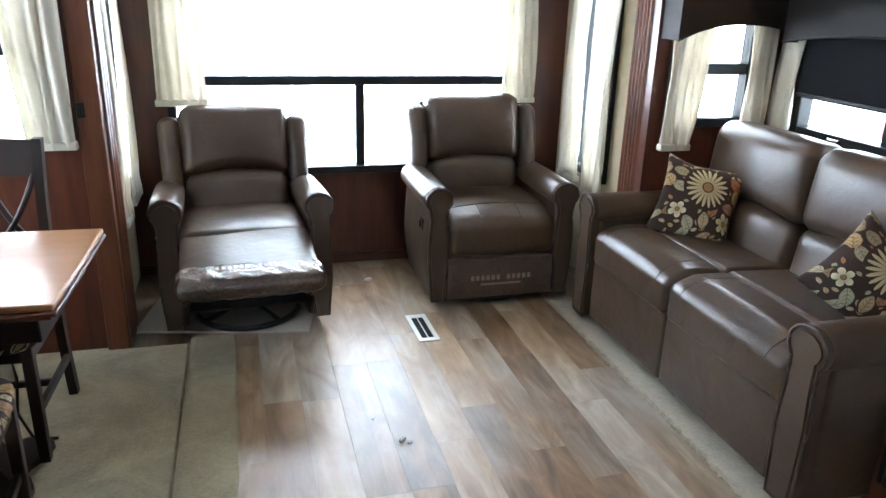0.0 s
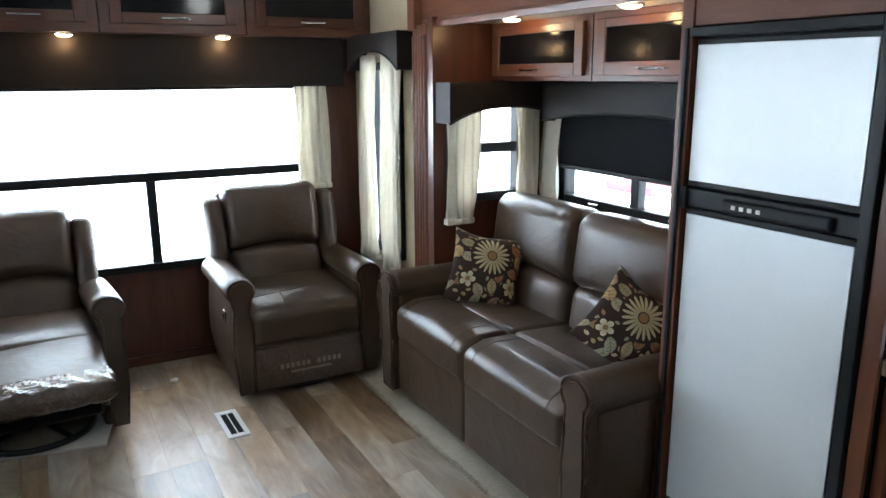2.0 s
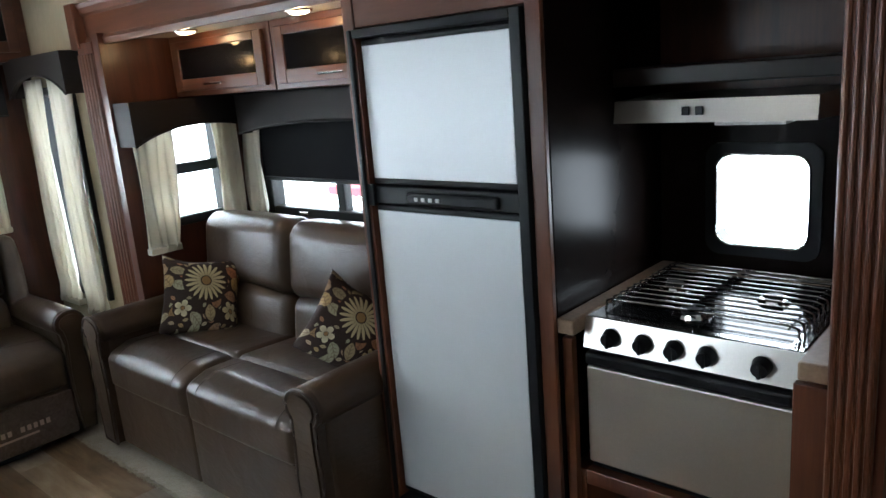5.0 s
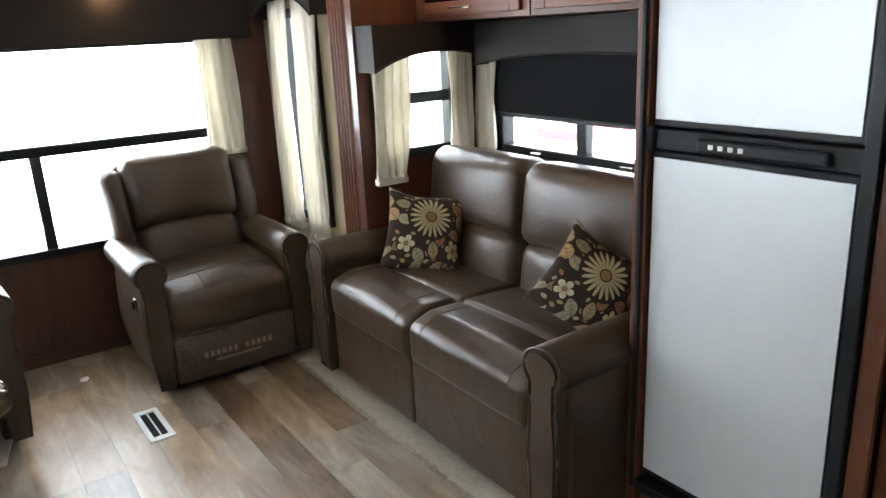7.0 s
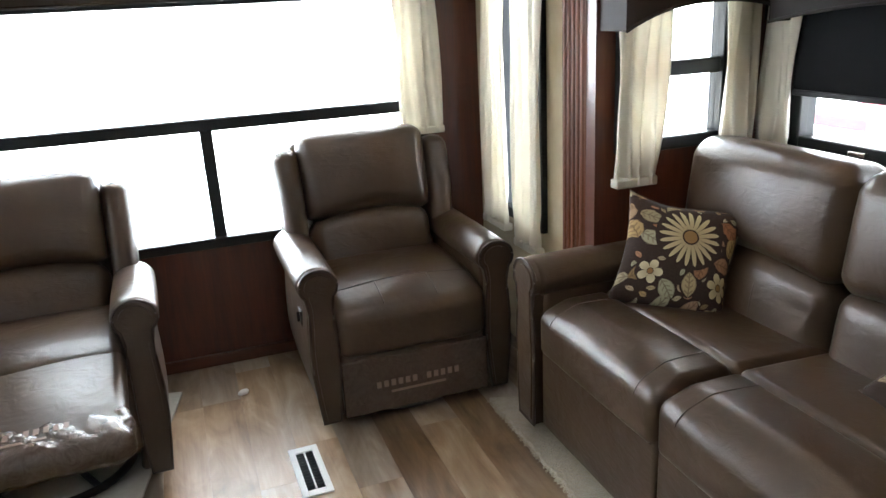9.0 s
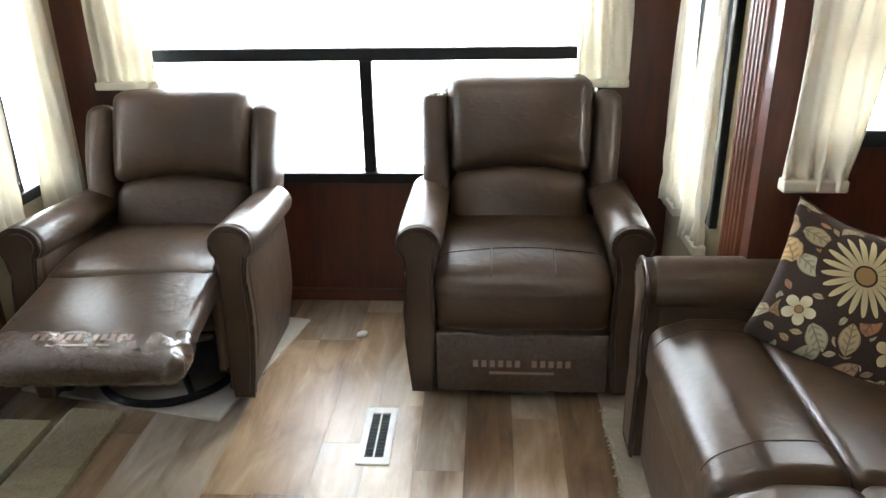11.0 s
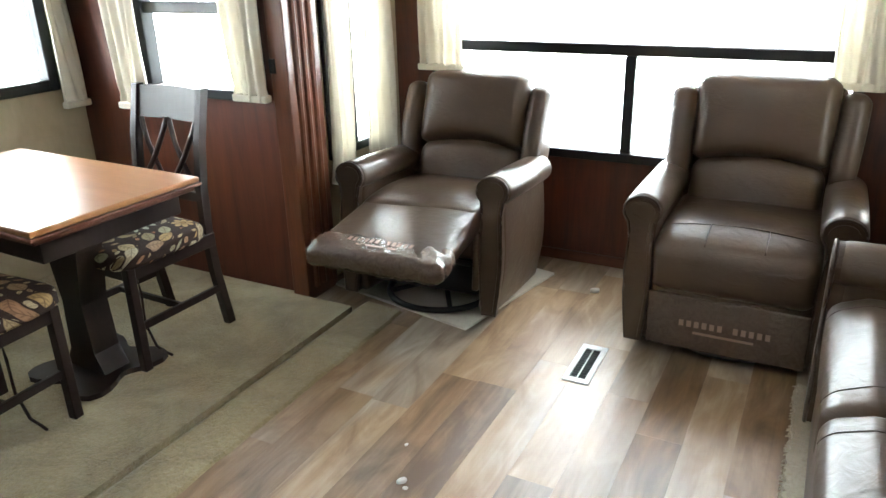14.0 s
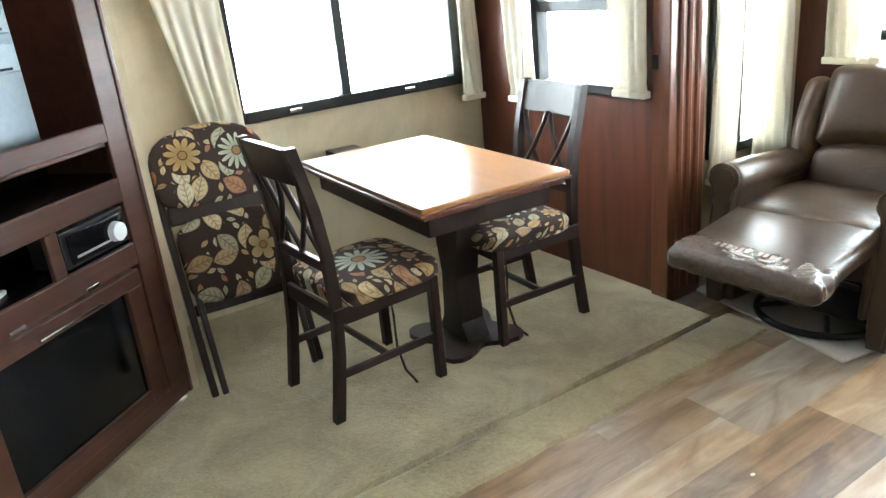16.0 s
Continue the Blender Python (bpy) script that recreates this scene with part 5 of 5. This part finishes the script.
part("base_plate", prism(foot, 0.001, 0.022, axis="Z"), M_ESPRESSO, tb)
part("wall_bracket", box(-0.885, -0.50, -0.06, 0.10, 0.62, 0.706, 0.004), M_ESPRESSO, tb)


def dining_chair(m):
    """A chair facing its own +y."""
    th = thing("dining_chair", "espresso wood dining chair with a crossed back and floral seat", "chair", "dinette chairs", m)
    for s in (-1, 1):
        part("leg", box(-0.018, 0.018, -0.018, 0.018, 0.0, 0.43, 0.004, m=Matrix.Translation((s * 0.195, 0.225, 0))), M_ESPRESSO, th)
        pts = [(-0.235, 0.0), (-0.195, 0.25), (-0.180, 0.44), (-0.185, 0.62), (-0.208, 0.80), (-0.258, 1.015)]
        side = [(y - 0.018, z) for y, z in pts] + [(y + 0.020, z) for y, z in reversed(pts)]
        part("back_post", prism(side, s * 0.185 - 0.016, s * 0.185 + 0.016, axis="X"), M_ESPRESSO, th)
    part("apron", box(-0.205, 0.205, 0.208, 0.232, 0.375, 0.435, 0.003), M_ESPRESSO, th)
    part("apron", box(-0.195, 0.195, -0.195, -0.175, 0.375, 0.435, 0.003), M_ESPRESSO, th)
    for s in (-1, 1):
        part("apron", box(s * 0.195 - 0.011, s * 0.195 + 0.011, -0.20, 0.215, 0.376, 0.434, 0.003), M_ESPRESSO, th)
        part("stretcher", box(s * 0.192 - 0.009, s * 0.192 + 0.009, -0.215, 0.222, 0.165, 0.195, 0.003), M_ESPRESSO, th)
    part("stretcher", box(-0.19, 0.19, -0.005, 0.013, 0.168, 0.192, 0.003), M_ESPRESSO, th)
    part("seat", pad(0.455, 0.450, 0.075, 12, 6, (0, 0.055, 0.455), lambda p: Vector((p.x, p.y, p.z + 0.018 * (1 - (p.x / 0.23) ** 2) * (1 - (p.y / 0.23) ** 2) * (p.z > 0)))), M_FLORAL_SEAT, th, "dark floral upholstered seat", True)

    def at(z):
        pts = [(0.44, -0.180), (0.62, -0.185), (0.80, -0.208), (1.015, -0.258)]
        for (a, b), (c, d) in zip(pts, pts[1:]):
            if z <= c:
                return b + (d - b) * (z - a) / (c - a)
        return -0.258
    arc = []
    for i in range(13):
        x = -0.20 + 0.40 * i / 12
        arc.append((x, -0.012 * (1 - (x / 0.2) ** 2)))
    bm = bmesh.new()
    loops = []
    for x, dy in arc:
        z0, z1 = 0.885, 1.005 + 0.010 * (1 - (x / 0.2) ** 2)
        loops.append([bm.verts.new(p) for p in ((x, at(z0) + dy - 0.012, z0), (x, at(z0) + dy + 0.012, z0), (x, at(z1) + dy + 0.012, z1), (x, at(z1) + dy - 0.012, z1))])
    for p, q in zip(loops, loops[1:]):
        for k in range(4):
            bm.faces.new((p[k], p[(k + 1) % 4], q[(k + 1) % 4], q[k]))
    bm.faces.new(loops[0]), bm.faces.new(loops[-1][::-1])
    part("top_rail", bm, M_ESPRESSO, th)
    part("lower_rail", box(-0.175, 0.175, at(0.585) - 0.011, at(0.585) + 0.011, 0.565, 0.605, 0.004), M_ESPRESSO, th)
    for c in (-0.083, 0.083):
        for d in (-1, 1):
            pts = []
            for i in range(9):
                f = i / 8
                z = 0.60 + 0.29 * f
                bow = 0.018 * math.sin(math.pi * f)
                pts.append((c + d * (0.083 - 0.166 * f) - d * bow, at(z) + 0.004 * d, z))
            part("cross_slat", tube(pts, 0.0115, 6), M_ESPRESSO, th, "", True)
    return th


CARPET_TOP = 0.030
c1 = dining_chair(pose(-0.593, 1.962, CARPET_TOP, 0, 0, 3))
c2 = copy_thing(c1, pose(-0.622, 2.765, CARPET_TOP, 0, 0, 178))

# ties hanging from the seat pads
for x, y in ((-0.52, 2.07), (-0.52, 2.63)):
    ti = thing("seat_tie", "dark cord tie hanging below a chair seat", "tie", "seat ties")
    part("cord", tube([(x, y, 0.44), (x + 0.01, y, 0.30), (x - 0.01, y + 0.01, 0.16), (x + 0.02, y + 0.02, 0.06), (x + 0.06, y + 0.03, 0.036), (x + 0.10, y + 0.02, 0.040)], 0.006, 6), M_ESPRESSO, ti, "", True)

# folding chair leaning beside the entertainment centre: local x across, z up along the chair, -y the face
fo = thing("folding_chair", "folded espresso chair with floral back and seat, leaning on the wall", "chair", "", pose(-0.888, 1.665, CARPET_TOP, -18, 0, 88))
for s in (-1, 1):
    part("frame_rail", box(s * 0.225 - 0.014, s * 0.225 + 0.014, -0.014, 0.014, 0.0, 0.93, 0.005), M_ESPRESSO, fo)
    part("rear_leg", box(s * 0.190 - 0.012, s * 0.190 + 0.012, -0.050, -0.026, 0.004, 0.66, 0.005), M_ESPRESSO, fo)
part("cross_rail", box(-0.21, 0.21, -0.012, 0.012, 0.325, 0.37, 0.004), M_ESPRESSO, fo)
part("back_rail", box(-0.21, 0.21, -0.030, 0.010, 0.690, 0.762, 0.006), M_ESPRESSO, fo)
part("backrest", pad(0.46, 0.06, 0.265, 12, 4.5, (0, -0.012, 0.875), lambda p: Vector((p.x, p.y, p.z + (0.055 * (1 - (p.x / 0.23) ** 2) if p.z > 0 else 0)))), M_FLORAL_BACK, fo, "dark floral padded back", True)
part("seat", pad(0.42, 0.07, 0.340, 12, 5.0, (0, -0.030, 0.530)), M_FLORAL_BACK, fo, "dark floral padded seat folded up", True)

# ---- carpet ----
cp = thing("dinette_carpet", "olive beige pile carpet covering the dinette slide-out floor", "carpet")
part("carpet_sheet", prism([(-1.648, 1.425), (-1.648, 3.37), (-0.357, 3.37), (-0.357, 3.346), (-0.022, 3.346), (-0.022, 0.20), (-0.325, 0.20), (-0.345, 0.575), (-1.035, 1.425)], 0.0005, CARPET_TOP, axis="Z"), M_CARPET, cp)
bm = bmesh.new()
rr = random.Random(9)
prev = None
for i in range(61):
    y = 0.20 + (3.43 - 0.20) * i / 60
    e = 0.195 + rr.uniform(-0.004, 0.004)
    ring = [bm.verts.new(p) for p in ((-0.012, y, 0.010), (0.012, y, 0.022 + rr.uniform(-0.002, 0.002)), (0.10, y, 0.019), (e - 0.01, y, 0.013), (e, y, 0.002), (-0.012, y, 0.002))]
    if prev:
        for k in range(6):
            bm.faces.new((prev[k], prev[(k + 1) % 6], ring[(k + 1) % 6], ring[k]))
    else:
        bm.faces.new(ring)
    prev = ring
bm.faces.new(prev[::-1])
part("edge_flap", bm, M_CARPET, cp, "carpet flap lapping on to the planks")

# ---- entertainment centre: local x along its front, -y the face ----
ex, ey = -1.015, 1.371
ang = math.degrees(math.atan2(0.566 - ey, -0.355 - ex))
EC = thing("entertainment_centre", "cherry corner entertainment centre with shelves, stereo and fireplace", "cabinet", "", Matrix.Translation((ex, ey, 0)) @ Matrix.Rotation(radians(ang), 4, "Z"))
W = 1.03


def slab(name, x0, x1, z0, z1, y0=-0.02, y1=0.0, mat=M_CENTRE, parent=None, label="", bevel=0.004):
    return part(name, box(x0, x1, y0, y1, z0, z1, bevel), mat, parent or EC, label)


slab("stile", 0.0, 0.100, 0.03, 2.0)
slab("stile", W - 0.10, W, 0.03, 2.0)
for z0, z1 in ((1.080, 1.145), (0.865, 0.950), (0.630, 0.712), (0.03, 0.11), (1.86, 2.0)):
    slab("rail", 0.100, W - 0.10, z0, z1)
slab("divider", 0.418, 0.468, 0.712, 0.865)
# Back and slot shelves are near-black: the openings' shade is in their colour.
slab("back_panel", 0.0, W, 0.03, 2.0, -0.40, -0.38, M_SHADED_GLOSS)
slab("shelf_board", 0.02, W - 0.02, 1.062, 1.079, -0.38, -0.021)
slab("shelf_board", 0.02, W - 0.02, 0.932, 0.949, -0.38, -0.021, M_SHADED_GLOSS)
slab("shelf_board", 0.02, W - 0.02, 0.694, 0.711, -0.38, -0.021, M_SHADED_GLOSS)
slab("side_panel", 0.0, 0.018, 0.03, 2.0, -0.38, -0.021, M_CENTRE)
slab("side_panel", W - 0.018, W, 0.03, 2.0, -0.38, -0.021, M_CENTRE)
slab("edge_moulding", -0.020, -0.001, 0.03, 2.0, -0.03, 0.006)

# the television's wall mount in the upper recess
tm = thing("tv_mount", "grey steel television mounting plate with slotted rails", "mount", "", EC.matrix_world @ pose(0.52, -0.10, 1.45))
part("plate", box(-0.30, 0.30, -0.078, -0.060, -0.36, 0.36, 0.003), plain("mount_steel", (0.17, 0.21, 0.24), 0.42, 0.2), tm)
for k, z in enumerate((-0.06, 0.06, 0.18)):
    rl = part("rail", box(-0.28, 0.28, -0.0595, -0.040, z - 0.045, z + 0.045, 0.004), bpy.data.materials["mount_steel"], tm)
    for q in range(6):
        part("slot", box(-0.25 + q * 0.09, -0.20 + q * 0.09, -0.0398, -0.0385, z - 0.036, z - 0.028), M_SHADE, rl)

# stereo
M_KNOB = plain("satin_silver", (0.70, 0.72, 0.74), 0.34, 0.35, 0.03, 90)
so = thing("car_stereo", "black stereo set into the cabinet with a silver knob", "stereo", "", EC.matrix_world @ pose(0.262, 0.0, 0.790))
part("body", box(-0.150, 0.150, -0.14, -0.004, -0.062, 0.062, 0.003), M_BLACK, so)
part("faceplate", box(-0.128, 0.128, -0.003, 0.010, -0.050, 0.050, 0.005), M_DARKGLASS, so)
part("knob", rod((-0.078, 0.010, -0.006), (-0.078, 0.032, -0.006), 0.036, 28, None, 0.032), M_KNOB, so, "round silver volume knob")
part("button", rod((-0.105, 0.010, 0.036), (-0.105, 0.018, 0.036), 0.009, 14), M_CHROME, so)
part("display", box(-0.05, 0.11, 0.0102, 0.011, -0.032, -0.024), M_STEEL, so)

# remote in the cubby
rm = thing("remote_control", "small grey remote control lying in the cubby", "remote", "", EC.matrix_world @ pose(0.62, -0.10, 0.7115, 0, 0, 25))
part("body", box(-0.06, 0.06, -0.018, 0.018, 0.0, 0.016, 0.005), plain("remote_grey", (0.4, 0.4, 0.4), 0.4), rm)

# fireplace front: a drop-down cherry frame with dark glass
fp = thing("fireplace", "electric fireplace with dark reflective glass in a cherry frame", "fireplace", "", EC.matrix_world)
part("firebox", box(0.12, 0.91, -0.30, -0.025, 0.12, 0.62, 0.004), M_SHADE, fp)
bm = bmesh.new()
for a, b, c, d in ((0.135, 0.90, 0.565, 0.625), (0.135, 0.215, 0.115, 0.565), (0.82, 0.90, 0.115, 0.565), (0.215, 0.82, 0.115, 0.165)):
    box(a, b, -0.024, 0.022, c, d, 0.004, bm)
fd = part("door_frame", bm, M_CENTRE, fp)
part("dark_glass", box(0.215, 0.82, -0.010, 0.004, 0.165, 0.565), M_DARKGLASS, fd, "dark reflective glass")
part("handle", rod((0.35, 0.034, 0.585), (0.62, 0.034, 0.585), 0.006), M_CHROME, fd, "thin nickel bar handle")
for x in (0.37, 0.60):
    part("handle_post", rod((x, 0.022, 0.585), (x, 0.034, 0.585), 0.005, 8), M_CHROME, fd)
for x in (0.345, 0.66):
    part("hinge", box(x - 0.03, x + 0.03, 0.0005, 0.012, 0.634, 0.650, 0.003), M_CHROME, fd, "small nickel hinge")

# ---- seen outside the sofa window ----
# Stand-in for an unidentified red band; awning shape and posts are made up.
cn = thing("canopy", "unidentified red band out in the yard, built as a slab on posts", "canopy")
part("cloth", prism([(4.95, 0.60), (5.55, 0.64), (5.55, 0.685), (4.95, 0.675)], 4.62, 5.20, axis="Y"), plain("red_band", (0.66, 0.14, 0.17), 0.8), cn)
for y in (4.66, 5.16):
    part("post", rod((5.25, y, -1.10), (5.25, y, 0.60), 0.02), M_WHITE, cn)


# ---- plank floor ----
fl = tagged(part("floor", box(XL - 1.4, XR + 0.72, YF, YR, -0.06, -0.004), plain("joint_brown", (0.22, 0.165, 0.125), 0.7)), "weathered grey-brown wood-look vinyl plank floor", "floor", "", "structure")
PW, PL = 0.153, 0.92


def plank_mesh(w, l):
    bm = box(-w / 2, w / 2, 0, l, -0.0039, 0.0, 0.0)
    bmesh.ops.bevel(bm, geom=[e for e in bm.edges if all(v.co.z > -0.001 for v in e.verts)], offset=0.0002, segments=1, profile=0.5, affect="EDGES")
    me = bpy.data.meshes.new("plank")
    bm.to_mesh(me)
    bm.free()
    me.materials.append(M_PLANK)
    return me


rr = random.Random(21)
cache = {}
x = XL + 0.010 - PW
row = 0
while x < 2.20:
    y = YF - rr.uniform(0.0, PL)
    while y < YR:
        a, b = max(y, YF), min(y + PL, YR)
        if b - a > 0.02:
            key = round(b - a, 2)
            if key not in cache:
                cache[key] = plank_mesh(PW - 0.0004, key - 0.0004)
            o = new("plank", cache[key])
            o.parent = fl
            o.location = (x + PW / 2, a, 0.0)
        y += PL
    x += PW
    row += 1
